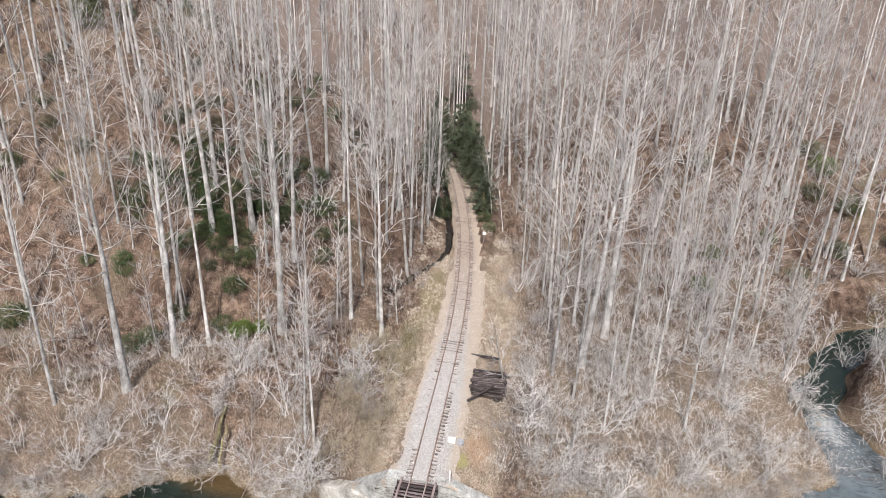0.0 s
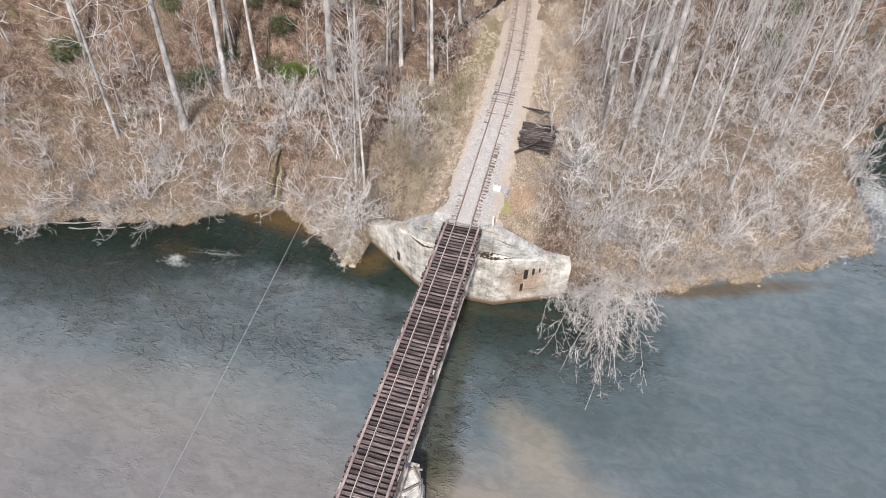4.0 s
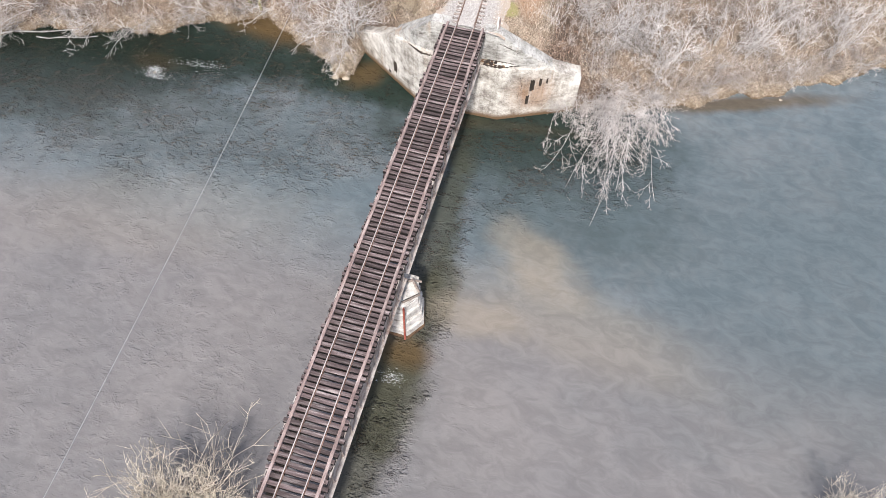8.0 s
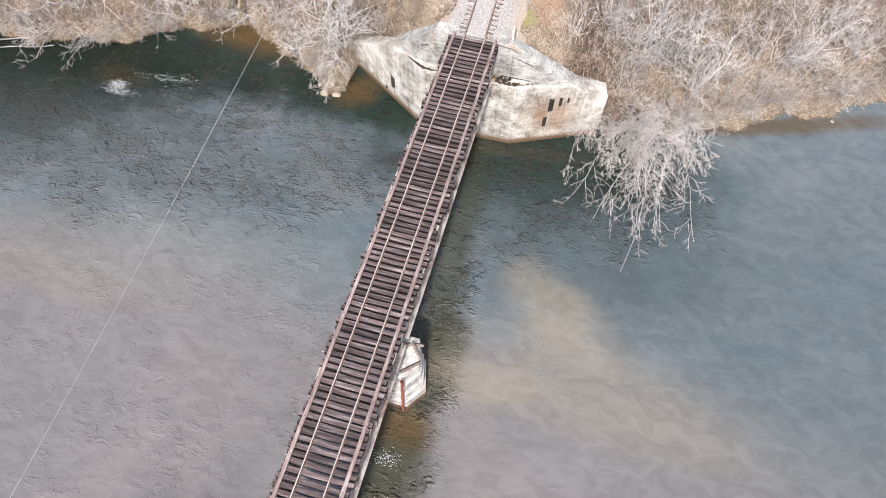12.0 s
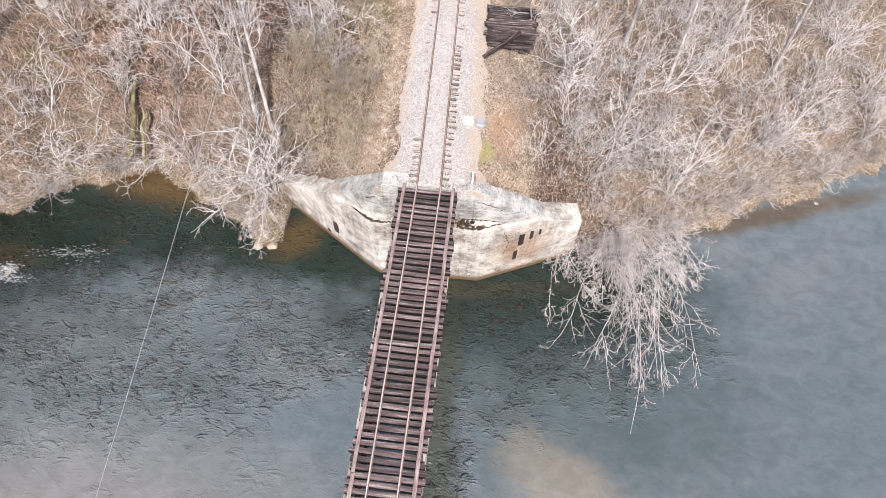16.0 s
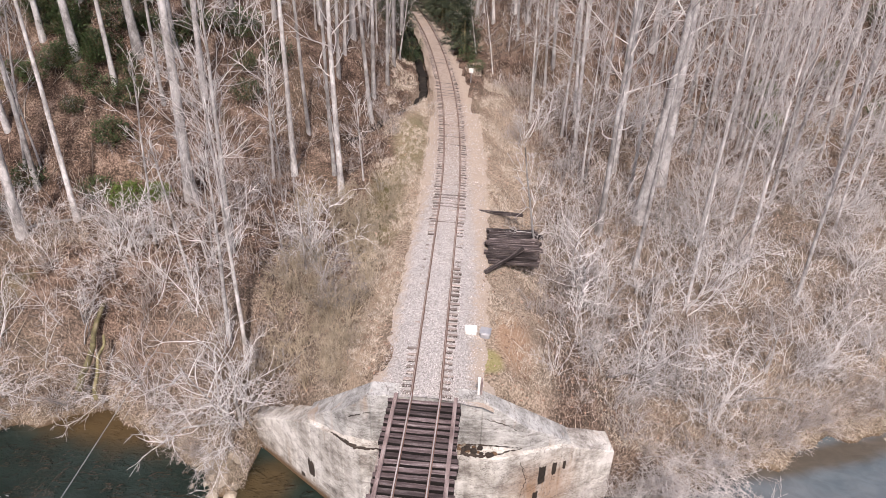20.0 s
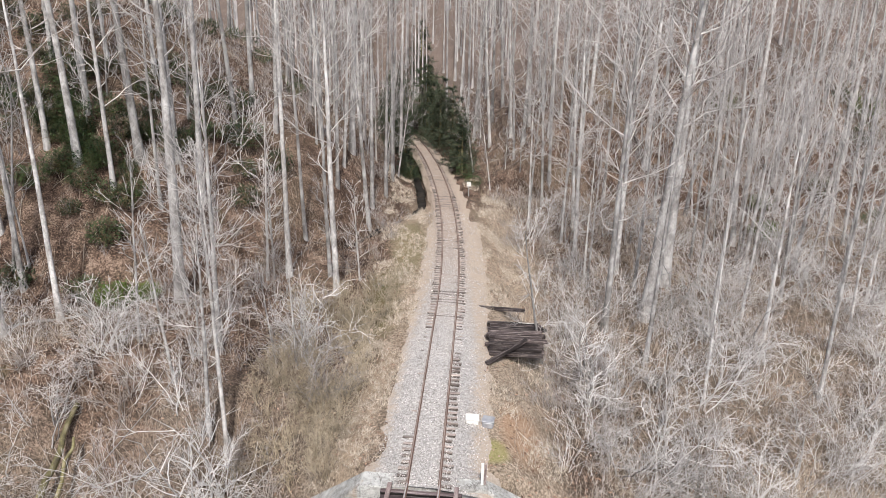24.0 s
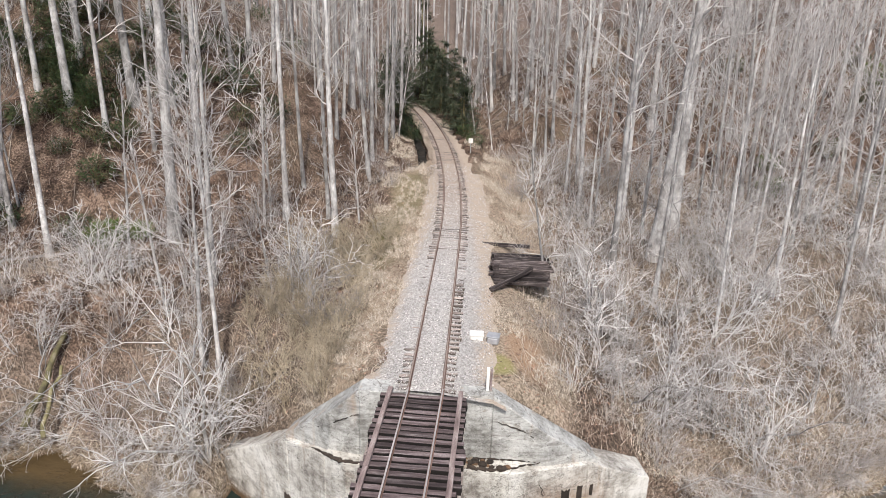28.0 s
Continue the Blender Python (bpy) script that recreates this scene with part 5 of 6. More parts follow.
# hemlocks and the dark thicket where the track enters the wood


def hemlock(seed, height):
    g = np.random.default_rng(seed)
    trunk = [tubes(np.array([[(0, 0, -0.3), (0.1, 0, height * 0.5), (0, 0.1, height)]]), np.array([[0.22, 0.14, 0.02]]), 6)]
    n = 80
    u = np.sort(g.uniform(0.06, 0.98, n))
    a = g.uniform(0, 6.28, n)
    ln = (1 - u) * height * 0.30 + 0.5
    k = 4
    p = np.zeros((n, k, 3))
    p[:, 0, 2] = u * height
    way = unit(np.stack([np.cos(a), np.sin(a), np.full(n, 0.15)], 1))
    for q in range(1, k):
        p[:, q] = p[:, q - 1] + way * (ln / (k - 1))[:, None]
        way = unit(way + np.array([0, 0, -0.25]))
    trunk.append(tubes(p, taper(np.full(n, 0.03), 0.008, k, n), 3))
    sp, _ = sprout(g, p, 8, 0.1, 1.0, 0.35, 0.9, -0.1, 3)
    f = g.uniform(0, 1, (len(sp), 6))
    spots = (sp[:, None, 0] * (1 - f[..., None]) + sp[:, None, 2] * f[..., None]).reshape(-1, 3)
    return build_mesh("trunk", trunk, M_MOSS), build_mesh("foliage", [leaves(g, spots, 0.42, 0.3)], M_NEEDLE)


hem = [hemlock(700 + i, h) for i, h in enumerate((13, 10, 7))]
for x, y, s, k in ((-14.2, 76, 1.0, 0), (-16, 83, 1.0, 0), (-2.6, 66, 0.95, 1), (-3.4, 71.5, 1.0, 0), (-5.0, 78, 1.05, 0), (-7.2, 86, 1.1, 0), (-14.2, 92, 1.0, 0), (-10.8, 96, 1.2, 0), (-12.6, 99, 1.1, 0), (-10.4, 63.8, 0.6, 2), (-16.5, 103, 1.2, 0), (-11.5, 105, 1.0, 0), (-19.0, 110, 1.1, 0), (-14.0, 113, 1.2, 0), (-20.5, 119, 1.1, 0), (-12.4, 79.5, 0.9, 1), (-15.2, 88.5, 1.0, 0), (-7.3, 83.5, 0.9, 0), (-14.3, 84.5, 0.8, 1), (-9.3, 90.5, 1.0, 0)):
    plant("hemlock", (("trunk", hem[k][0]), ("foliage", hem[k][1])), x, y, s * 0.82, rng.uniform(0, 360), "dark green hemlock crowding the railway cutting", "conifer", "hemlocks by the track")

for i, (x, y, h) in enumerate(((-10.6, 60.5, 12), (-12.5, 63.5, 14), (-11.2, 56.0, 10), (-1.0, 66, 12), (-13.6, 69, 15), (1.5, 61, 11))):
    put_tree(x, y, h, tree_meshes, (1, 3, 6)[i % 3], (0, 8 if x < -5 else -8), "bare tree with wide grey limbs over the railway cutting")

# ---------------------------------------------------------------- evergreen laurels


def laurel(seed, material, n=700):
    g = np.random.default_rng(seed)
    c = bush(seed, 9, 1.7, 1.0, 0.05, 4, 0.03)
    spots = unit(g.normal(size=(n, 3))) * g.uniform(0.45, 1.0, (n, 1)) ** 0.5 * np.array([1.45, 1.45, 1.0]) * g.uniform(0.75, 1.1, (n, 1)) + np.array([0, 0, 0.9])
    spots = spots[spots[:, 2] > 0.1]
    return build_mesh("stem", c, M_MOSS), build_mesh("foliage", [leaves(g, spots, 0.235)], material)


laur = [laurel(800, M_LEAF, 520), laurel(801, M_LEAF, 650), laurel(802, M_LEAF_BRIGHT, 1000)]
for x, y, s, k in ((-27.4, 22.2, 1.2, 2), (-39.3, 16.7, 1.3, 0), (-38.0, 18.8, 1.1, 1), (-56.7, 18.6, 1.64, 1), (-30.2, 22.6, 1.1, 0), (-32.5, 35.2, 1.33, 1), (-41.6, 40.7, 1.32, 1), (-47.9, 33.6, 1.42, 1), (-25.4, 23.5, 0.8, 2), (32.7, 51.1, 1.3, 2), (55.5, 87.6, 1.69, 1), (-40.0, 42.7, 1.3, 0), (-47.5, 46.3, 1.4, 1), (-29.9, 26.1, 1.21, 1), (-52.4, 48.6, 1.38, 1), (-36.3, 23.0, 1.18, 0), (-32.8, 32.7, 1.31, 0), (-36.7, 31.4, 1.25, 1), (-31.9, 29.7, 1.13, 0), (-35.0, 37.7, 1.27, 1), (-39.9, 36.5, 1.24, 0), (-48.6, 38.6, 1.38, 1), (-42.6, 43.9, 1.34, 0), (-73, 65, 2.2, 2), (-70.5, 62, 1.8, 2), (-10.0, 68.6, 1.19, 0), (-0.6, 58.2, 0.88, 0), (-9.4, 63.0, 0.9, 1), (-2.0, 61.7, 0.98, 1), (-8.9, 65.5, 0.9, 0), (45.2, 67.5, 1.47, 0), (57.0, 84, 1.9, 2), (54.5, 78.4, 1.66, 0), (66.6, 71.1, 1.7, 0), (36.0, 62.1, 1.2, 2), (57.0, 67.9, 1.6, 1), (60.2, 76.2, 1.8, 1), (35.0, 79.7, 1.59, 1), (48.0, 58.1, 1.3, 0)):
    plant("laurel", (("stem", laur[k][0]), ("foliage", laur[k][1])), x, y, s, rng.uniform(0, 360), "bright green evergreen shrub on the leafy slope" if k == 2 else "dark glossy evergreen laurel under the bare trees", "shrub", "evergreen laurels")
for i in range(140):
    x, y = (-37 + rng.normal() * 9, 37 + rng.normal() * 6) if i < 80 else (rng.uniform(-95, -16), rng.uniform(30, 95))
    if float(inside(x, y, TOE_WEST)) < 4:
        continue
    k = int(rng.integers(2))
    plant("laurel", (("stem", laur[k][0]), ("foliage", laur[k][1])), x, y, rng.uniform(0.6, 1.15) if i < 80 else rng.uniform(0.8, 1.6), rng.uniform(0, 360), "dark glossy evergreen laurel under the bare trees", "shrub", "evergreen laurels")

# ---------------------------------------------------------------- undergrowth
bushes = [build_mesh("bare_shrub", bush(500 + i, (11, 13, 10, 14, 12)[i], (2.8, 3.3, 4.0, 2.6, 4.4)[i], (0.8, 1.0, 0.7, 1.0, 0.8)[i], (0.05, 0.1, 0.03, 0.12, 0.06)[i]), (M_FINE, M_SHRUB, M_TWIG, M_SHRUB, M_FINE)[i]) for i in range(5)]
tawny = [build_mesh("tawny_shrub", bush(520 + i, 14, (2.6, 3.2)[i], 0.6, 0.02, 4, 0.024), M_TAWNY) for i in range(2)]
thickets = []
for i in range(5):
    a, b, w = thicket(560 + i, (3, 4, 5, 3, 6)[i], (7.5, 6.5, 6.0, 8.5, 5.5)[i], (0.5, 0.7, 0.8, 0.4, 0.9)[i], 8)
    m = M_WHITE_TWIG if i % 2 else M_TWIG
    thickets.append((build_mesh("stem", a, M_WHITE_TWIG if i % 2 else M_BARK), crown_mesh(b, w, m, M_FINE)))


def put_bush(x, y, scale, kind=None, label="leafless tangled grey-brown shrub on the bank", group="bare shrubs"):
    k = int(rng.integers(5)) if kind is None else kind
    plant("shrub", (("stem", bushes[k] if k < 5 else tawny[k - 5]),), x, y, scale, rng.uniform(0, 360), label, "shrub", group)


def put_thicket(x, y, scale, kind=None, lean=(0, 0)):
    k = int(rng.integers(5)) if kind is None else kind
    plant("crooked_tree", (("stem", thickets[k][0]), ("crown", thickets[k][1])), x, y, scale, rng.uniform(0, 360), "low crooked leafless tree with whitish spreading branches", "tree", "crooked riverside trees", lean)


for x, y, s, k, tip in ((-12.4, 3.4, 0.6, 1, 60), (-13.6, 3.2, 0.55, 4, 55), (-12.8, 4.4, 0.85, 3, 42), (-15.6, 5.6, 0.8, 1, 36), (-20.5, 8.2, 0.9, 3, 40), (-27.5, 7.6, 0.8, 0, 40), (-37.5, 2.6, 0.8, 3, 35), (-45, 0.5, 0.9, 1, 35), (-18.2, 6.6, 0.6, 4, 58), (-22.4, 7.6, 0.65, 1, 55), (-30.5, 4.2, 0.7, 2, 58), (-33.5, 2.4, 0.7, 4, 55), (-41, 1.0, 0.75, 2, 55), (-50, -3.4, 0.8, 4, 52), (10.9, 2.6, 0.42, 4, 62), (11.6, 2.9, 0.5, 1, 58), (12.4, 3.4, 0.5, 2, 60), (-17.4, 5.2, 0.55, 2, 60), (-25.4, 6.6, 0.7, 4, 56), (-28.8, 5.0, 0.6, 1, 60), (-35.8, 1.2, 0.7, 3, 55), (-39, 0.6, 0.7, 1, 60), (-46.5, -1.8, 0.8, 2, 58), (18.5, 6.6, 0.6, 2, 52), (23.5, 9.4, 0.6, 4, 50), (31, 12.8, 0.6, 1, 50), (38.5, 17.6, 0.6, 3, 50), (42.4, 25.5, 0.8, 2, 20), (41.4, 30, 1.0, 4, 0), (41.8, 39, 1.1, 2, 10), (50, 31.5, 1.0, 4, 25), (51, 27.5, 1.0, 1, 30), (45, 44, 1.1, 4, 0), (53, 38, 1.1, 2, 0), (36.4, 38.6, 1.2, 3, 25), (49.6, 22.5, 0.9, 4, 35)):
    put_thicket(x, y, s, k, (tip, 0))
for x, y, s, k in ((-10.2, 15.8, 1.0, 3), (-11.6, 4.6, 0.9, 0), (-17, 10.6, 0.9, 1), (9.3, 12.5, 0.9, 3), (10.5, 9.5, 0.9, 0), (14, 13, 1.1, 2), (18, 10, 1.2, 4), (17, 16, 1.1, 1), (23, 14, 1.1, 2), (22, 21, 1.2, 4), (28, 18, 1.1, 0), (35, 31.5, 1.2, 2), (32, 46, 1.3, 3), (53, 45, 1.1, 3), (35, 20.3, 0.9, 1), (-30, 6, 1.0, 4), (-37, 5, 1.0, 2), (-44, 3, 1.1, 4), (-25.5, 10, 0.9, 0), (7.5, 18.5, 0.7, 3)):
    put_thicket(x, y, s, k)
a, b, w = thicket(577, 6, 9.5, 0.5, 8, 0.1)
gnarled = (("stem", build_mesh("stem", a, M_BARK)), ("crown", crown_mesh(b, w, M_WHITE_TWIG, M_FINE)))
plant("crooked_tree", gnarled, -12.2, 4.2, 1.0, 40, "gnarled many-stemmed tree with whitish branches beside the abutment", "tree", "crooked riverside trees", (6, -14))
plant("crooked_tree", gnarled, -10.3, 15.8, 0.75, 160, "low crooked leafless tree with whitish spreading branches", "tree", "crooked riverside trees", (0, 6))
plant("crooked_tree", gnarled, 9.7, 15.1, 0.8, 250, "low crooked leafless tree with whitish spreading branches", "tree", "crooked riverside trees", (0, -5))
count = 0
while count < 52:
    x, y = rng.uniform(-56, 46), rng.uniform(0, 46)
    inland = y - float(np.interp(x, SHORE_X, SHORE_Y))
    off = x - float(track_x(y))
    if inland < 2.5 or (-7.5 < off < 7.5) or float(path_gap(x, y, CREEK)) < 4 or (-13 < x < 12 and inland < 5):
        continue
    if x < 0 and inland > 10 and rng.uniform() < 0.85:
        continue
    put_thicket(x, y, rng.uniform(0.65, 1.2))
    count += 1
count = 0
while count < 88:
    x, y = rng.uniform(-58, 48), rng.uniform(-6, 46)
    inland = y - float(np.interp(x, SHORE_X, SHORE_Y))
    off = x - float(track_x(y))
    if inland < 0.4 or inland > 24 or (-5.5 < off < 6.5) or float(path_gap(x, y, CREEK)) < 4 or (-12 < x < 11 and inland < 2.5):
        continue
    if rng.uniform() < inland / 30:
        continue
    put_bush(x, y, rng.uniform(0.6, 1.4))
    count += 1


for _ in range(84):
    x, y = rng.uniform(-12.5, -5.0), rng.uniform(3.0, 25)
    if y - float(np.interp(x, WALL_X, WALL_Y)) > 1.5:
        put_bush(x, y, rng.uniform(0.6, 1.15), 5 + int(rng.integers(2)), "upright tawny leafless shrub beside the track")
canes = [build_mesh("cane_shrub", bush(600 + i, 8, (5.2, 6.4, 4.4)[i], 1.15, 0.05, 4, 0.022), M_WHITE_TWIG) for i in range(3)]
count = 0
while count < 44:
    x, y = (rng.uniform(8, 44), rng.uniform(5, 42)) if count < 30 else (rng.uniform(-45, -12), rng.uniform(3, 18))
    if y - float(np.interp(x, SHORE_X, SHORE_Y)) < 1.5 or float(path_gap(x, y, CREEK)) < 4:
        continue
    plant("shrub", (("stem", canes[count % 3]),), x, y, rng.uniform(0.7, 1.3), rng.uniform(0, 360), "leafless shrub with long arching whitish canes", "shrub", "arching cane shrubs")
    count += 1
for _ in range(20):
    x, y = rng.uniform(6.4, 12), rng.uniform(5.5, 30)
    put_bush(x, y, rng.uniform(0.5, 1.0), None, "leafless grey shrub beside the track")
for _ in range(30):
    y = rng.uniform(14, 58)
    side = (-1, 1)[int(rng.integers(2))]
    x = float(track_x(y)) + side * rng.uniform(5.0, 9.0) + (0.8 if side > 0 else 0)
    put_bush(x, y, rng.uniform(0.35, 0.75), None, "low leafless scrub on the railway bank")
for _ in range(52):
    x = rng.uniform(-60, 46)
    if -13.5 < x < 12:
        continue
    put_bush(x, float(np.interp(x, SHORE_X, SHORE_Y)) + rng.uniform(0.5, 1.8), rng.uniform(0.45, 0.85), (1, 3)[int(rng.integers(2))], "leafless shrub hanging over the water's edge")
for _ in range(60):
    x, y = rng.uniform(38, 66), rng.uniform(20, 66)
    if 3.2 < float(path_gap(x, y, CREEK)) < 9:
        put_thicket(x, y, rng.uniform(0.7, 1.2))


def scrub(total, seed):
    """A mass of low leafless brush on the banks."""
    g = np.random.default_rng(seed)
    kinds = [bush(620 + i, 7, (2.4, 3.0, 3.6, 2.0)[i], 0.9, 0.05, 3, 0.02, 3) for i in range(4)]
    chunks = []
    while total:
        x, y = g.uniform(-60, 48), g.uniform(-6, 60)
        inland = y - float(np.interp(x, SHORE_X, SHORE_Y))
        if inland < 0.6 or abs(x - float(track_x(y)) - 0.5) < 6.0 or float(path_gap(x, y, CREEK)) < 3 or (-12 < x < 11 and inland < 3) or (x < 0 and inland > 16 and g.uniform() < 0.6):
            continue
        s, a = g.uniform(0.6, 1.3), g.uniform(0, 6.28)
        rot = np.array([[math.cos(a), -math.sin(a), 0], [math.sin(a), math.cos(a), 0], [0, 0, 1]]) * s
        z = float(land(x, y))
        for v, f in kinds[g.integers(4)]:
            chunks.append((v @ rot.T + np.array([x, y, z]), f))
        total -= 1
    for _ in range(120):
        x = g.uniform(-58, 46)
        if -13.2 < x < 12:
            continue
        y = float(np.interp(x, SHORE_X, SHORE_Y)) + g.uniform(0.2, 1.6)
        s, a = g.uniform(0.5, 1.0), g.uniform(0, 6.28)
        rot = np.array([[math.cos(a), -math.sin(a), 0], [math.sin(a), math.cos(a), 0], [0, -0.75, 0.8]]) * s
        rot[1, 2], rot[2, 1] = -0.7 * s, 0.0
        for v, f in kinds[g.integers(4)]:
            chunks.append((v @ rot.T + np.array([x, y, float(land(x, y)) + 0.1]), f))
    return build_mesh("bank_scrub", chunks, M_SHRUB)


tagged(new("bank_scrub", scrub(280, 14)), "tangled low leafless brush over the banks", "brush", kind="stuff")


def slope_brush(total, seed):
    """Thin leafless understorey on the hillsides."""
    g = np.random.default_rng(seed)
    kinds = [bush(660 + i, 5, (2.6, 3.4, 2.0, 4.2)[i], 0.85, 0.04, 3, 0.02, 3) for i in range(4)]
    chunks = []
    while total:
        x, y = g.uniform(-85, 70), g.uniform(14, 100)
        if y - float(np.interp(x, SHORE_X, SHORE_Y)) < 9 or abs(x - float(track_x(y))) < 6 or float(path_gap(x, y, CREEK)) < 4 or (x > -9 and y < 56):
            continue
        s, a = g.uniform(0.6, 1.3), g.uniform(0, 6.28)
        rot = np.array([[math.cos(a), -math.sin(a), 0], [math.sin(a), math.cos(a), 0], [0, 0, 1]]) * s
        for v, f in kinds[g.integers(4)]:
            chunks.append((v @ rot.T + np.array([x, y, float(land(x, y))]), f))
        total -= 1
    return build_mesh("slope_brush", chunks, M_FAR)


tagged(new("slope_brush", slope_brush(420, 19)), "thin grey leafless understorey over the wooded slopes", "brush", kind="stuff")


def cane_mass(total, seed):
    g = np.random.default_rng(seed)
    kinds = [bush(640 + i, 7, (4.2, 5.0, 3.6)[i], 1.15, 0.05, 4, 0.022, 3) for i in range(3)]
    chunks = []
    while total:
        x, y = g.uniform(9, 47), g.uniform(4, 34)
        if y - float(np.interp(x, SHORE_X, SHORE_Y)) < 1.2 or float(path_gap(x, y, CREEK)) < 3:
            continue
        s, a = g.uniform(0.6, 1.2), g.uniform(0, 6.28)
        rot = np.array([[math.cos(a), -math.sin(a), 0], [math.sin(a), math.cos(a), 0], [0, 0, 1]]) * s
        for v, f in kinds[g.integers(3)]:
            chunks.append((v @ rot.T + np.array([x, y, float(land(x, y))]), f))
        total -= 1
    return build_mesh("cane_mass", chunks, M_TWIG)


tagged(new("cane_mass", cane_mass(80, 15)), "mass of arching pale leafless canes on the low bank", "brush", kind="stuff")


def overhanging():
    """A tree that leans out over the river beside the abutment, its branches drooping to the water."""
    g = np.random.default_rng(77)
    n, k = 66, 10
    az = np.radians(-92 + np.clip(g.normal(size=n) * 34, -58, 58))
    az[:10] = np.radians((-91, -85, -95, -92, -80, -98, -87, -102, -77, -89))
    way = unit(np.stack([np.cos(az), np.sin(az), g.uniform(0.35, 1.0, n)], 1))
    p = np.zeros((n, k, 3))
    p[:, 0, 0] = g.uniform(-4.0, 4.6, n)
    p[:, 0, 1] = g.uniform(-0.6, 2.6, n) + 0.25 * p[:, 0, 0]
    p[:, 0, 2] = -0.4
    ln = g.uniform(5.0, 9.5, n) * (1 - 0.3 * np.abs(np.degrees(az) + 90) / 60)
    ln[:10] = (17.0, 16.4, 16.4, 15.0, 14.4, 14.4, 15.8, 12.6, 12.4, 11.6)
    p[:10, 0, 0] = (0.9, 1.5, 0.4, 1.0, 1.9, -0.2, 1.3, -0.8, 2.3, 0.8)
    for q in range(1, k):
        p[:, q] = p[:, q - 1] + way * (ln / (k - 1))[:, None]
        way = unit(way + g.normal(size=way.shape) * 0.13 + np.array([0, 0, -0.12]))
    c = [tubes(p, taper(g.uniform(0.014, 0.034, n), 0.011, k, n), 4)]
    bp, bf = sprout(g, p, 12, 0.2, 0.99, 0.3, 0.75, -0.04, 5, 0.22)
    c.append(tubes(bp, taper(np.full(len(bp), 0.013), 0.009, 5, len(bp)), 3))
    sp, sf = sprout(g, bp, 5, 0.12, 0.98, 0.5, 0.8, -0.02, 3, 0.25)
    c.append(tubes(sp, taper(np.full(len(sp), 0.0105), 0.008, 3, len(sp)), 3))
    tp, tf = sprout(g, sp, 3, 0.1, 1.0, 0.7, 0.7, 0.0, 2)
    return build_mesh("stem", c[:1], M_TWIG), crown_mesh(c[1:], [spikes(tp[:, 0], tp[:, 1], np.full(len(tp), 0.0115))], M_TWIG, M_SHRUB)


over = tagged(empty("overhanging_tree"), "whitish leafless tree leaning out and drooping over the river", "tree")
over.matrix_world = pose(13.8, 4.4, float(land(13.8, 4.4)) + 0.1)
for pn, me in zip(("stem", "crown"), overhanging()):
    part(pn, me, over)
for x, y, s, k in ((-12.2, 1.9, 0.55, 5), (-11.7, 1.5, 0.5, 6), (-12.9, 1.7, 0.6, 5), (-13.6, 2.2, 0.6, 6), (-11.5, 2.6, 0.6, 3), (-12.6, 3.2, 0.7, 1), (-14.5, 3.0, 0.7, 3), (11.3, 3.0, 0.7, 0), (11.9, 3.4, 0.9, 1), (10.9, 2.2, 0.6, 3), (11.6, 4.6, 0.8, 4), (12.6, 3.9, 0.8, 2), (10.9, 3.6, 0.7, 4), (11.4, 2.2, 0.75, 2), (11.0, 2.9, 0.6, 0)):
    put_bush(x, y, s, k)


def strewn(total, x0, x1, y0, y1, ok, seed):
    g = np.random.default_rng(seed)
    x, y = g.uniform(x0, x1, total), g.uniform(y0, y1, total)
    keep = ok(x, y)
    x, y = x[keep], y[keep]
    return g, np.stack([x, y, land(x, y)], 1)


def off_track(x, y):
    return np.abs(x - track_x(y) - 0.2)


def dry(x, y):
    return (y - np.interp(x, SHORE_X, SHORE_Y) > 0.3) & (path_gap(x, y, CREEK) > 4.0) & ~((x > -12.2) & (x < 11) & (y < np.interp(x, WALL_X, WALL_Y) + 1.0))


g, p = strewn(60000, -60, 52, -8, 60, lambda x, y: dry(x, y) & (off_track(x, y) > 4.2) & ((x > -4) | (y - np.interp(x, SHORE_X, SHORE_Y) < 13 + 3 * np.sin(x))), 21)
top = p + np.stack([g.normal(size=len(p)) * 0.35, g.normal(size=len(p)) * 0.35, g.uniform(0.35, 1.5, len(p))], 1)
tagged(new("undergrowth", build_mesh("undergrowth", [spikes(p, top, g.uniform(0.008, 0.018, len(p)))], M_STALK)), "dead brown stalks and brambles over the forest floor", "undergrowth", kind="stuff")
g, p = strewn(52000, -85, 20, 10, 118, lambda x, y: dry(x, y) & (off_track(x, y) > 6) & (np.sin(x * 0.5 + np.sin(y * 0.4)) + np.sin(y * 0.37 + 1) > -0.6), 27)
top = p + np.stack([g.normal(size=len(p)) * 0.5, g.normal(size=len(p)) * 0.5, g.uniform(0.3, 1.4, len(p))], 1)
tagged(new("brushwood", build_mesh("brushwood", [spikes(p, top, g.uniform(0.009, 0.02, len(p)))], M_STALK)), "fine dead twigs and seedlings on the wooded slope", "undergrowth", kind="stuff")
g, p = strewn(1500, -75, 50, 6, 95, lambda x, y: dry(x, y) & (off_track(x, y) > 5), 28)
a = g.uniform(0, 6.28, len(p))
ln = g.uniform(0.8, 3.5, len(p))
q = p + np.stack([np.cos(a) * ln, np.sin(a) * ln, 0 * a], 1)
q[:, 2] = land(q[:, 0], q[:, 1]) + g.uniform(0.1, 0.5, len(p))
p[:, 2] += 0.08
tagged(new("fallen_branches", build_mesh("fallen_branches", [spikes(p, q, g.uniform(0.02, 0.06, len(p)))], M_STALK)), "broken grey branches lying on the leaf litter", "deadwood", kind="stuff")
g, p = strewn(100000, -85, 60, 2, 118, lambda x, y: dry(x, y) & (off_track(x, y) > 2.6), 22)
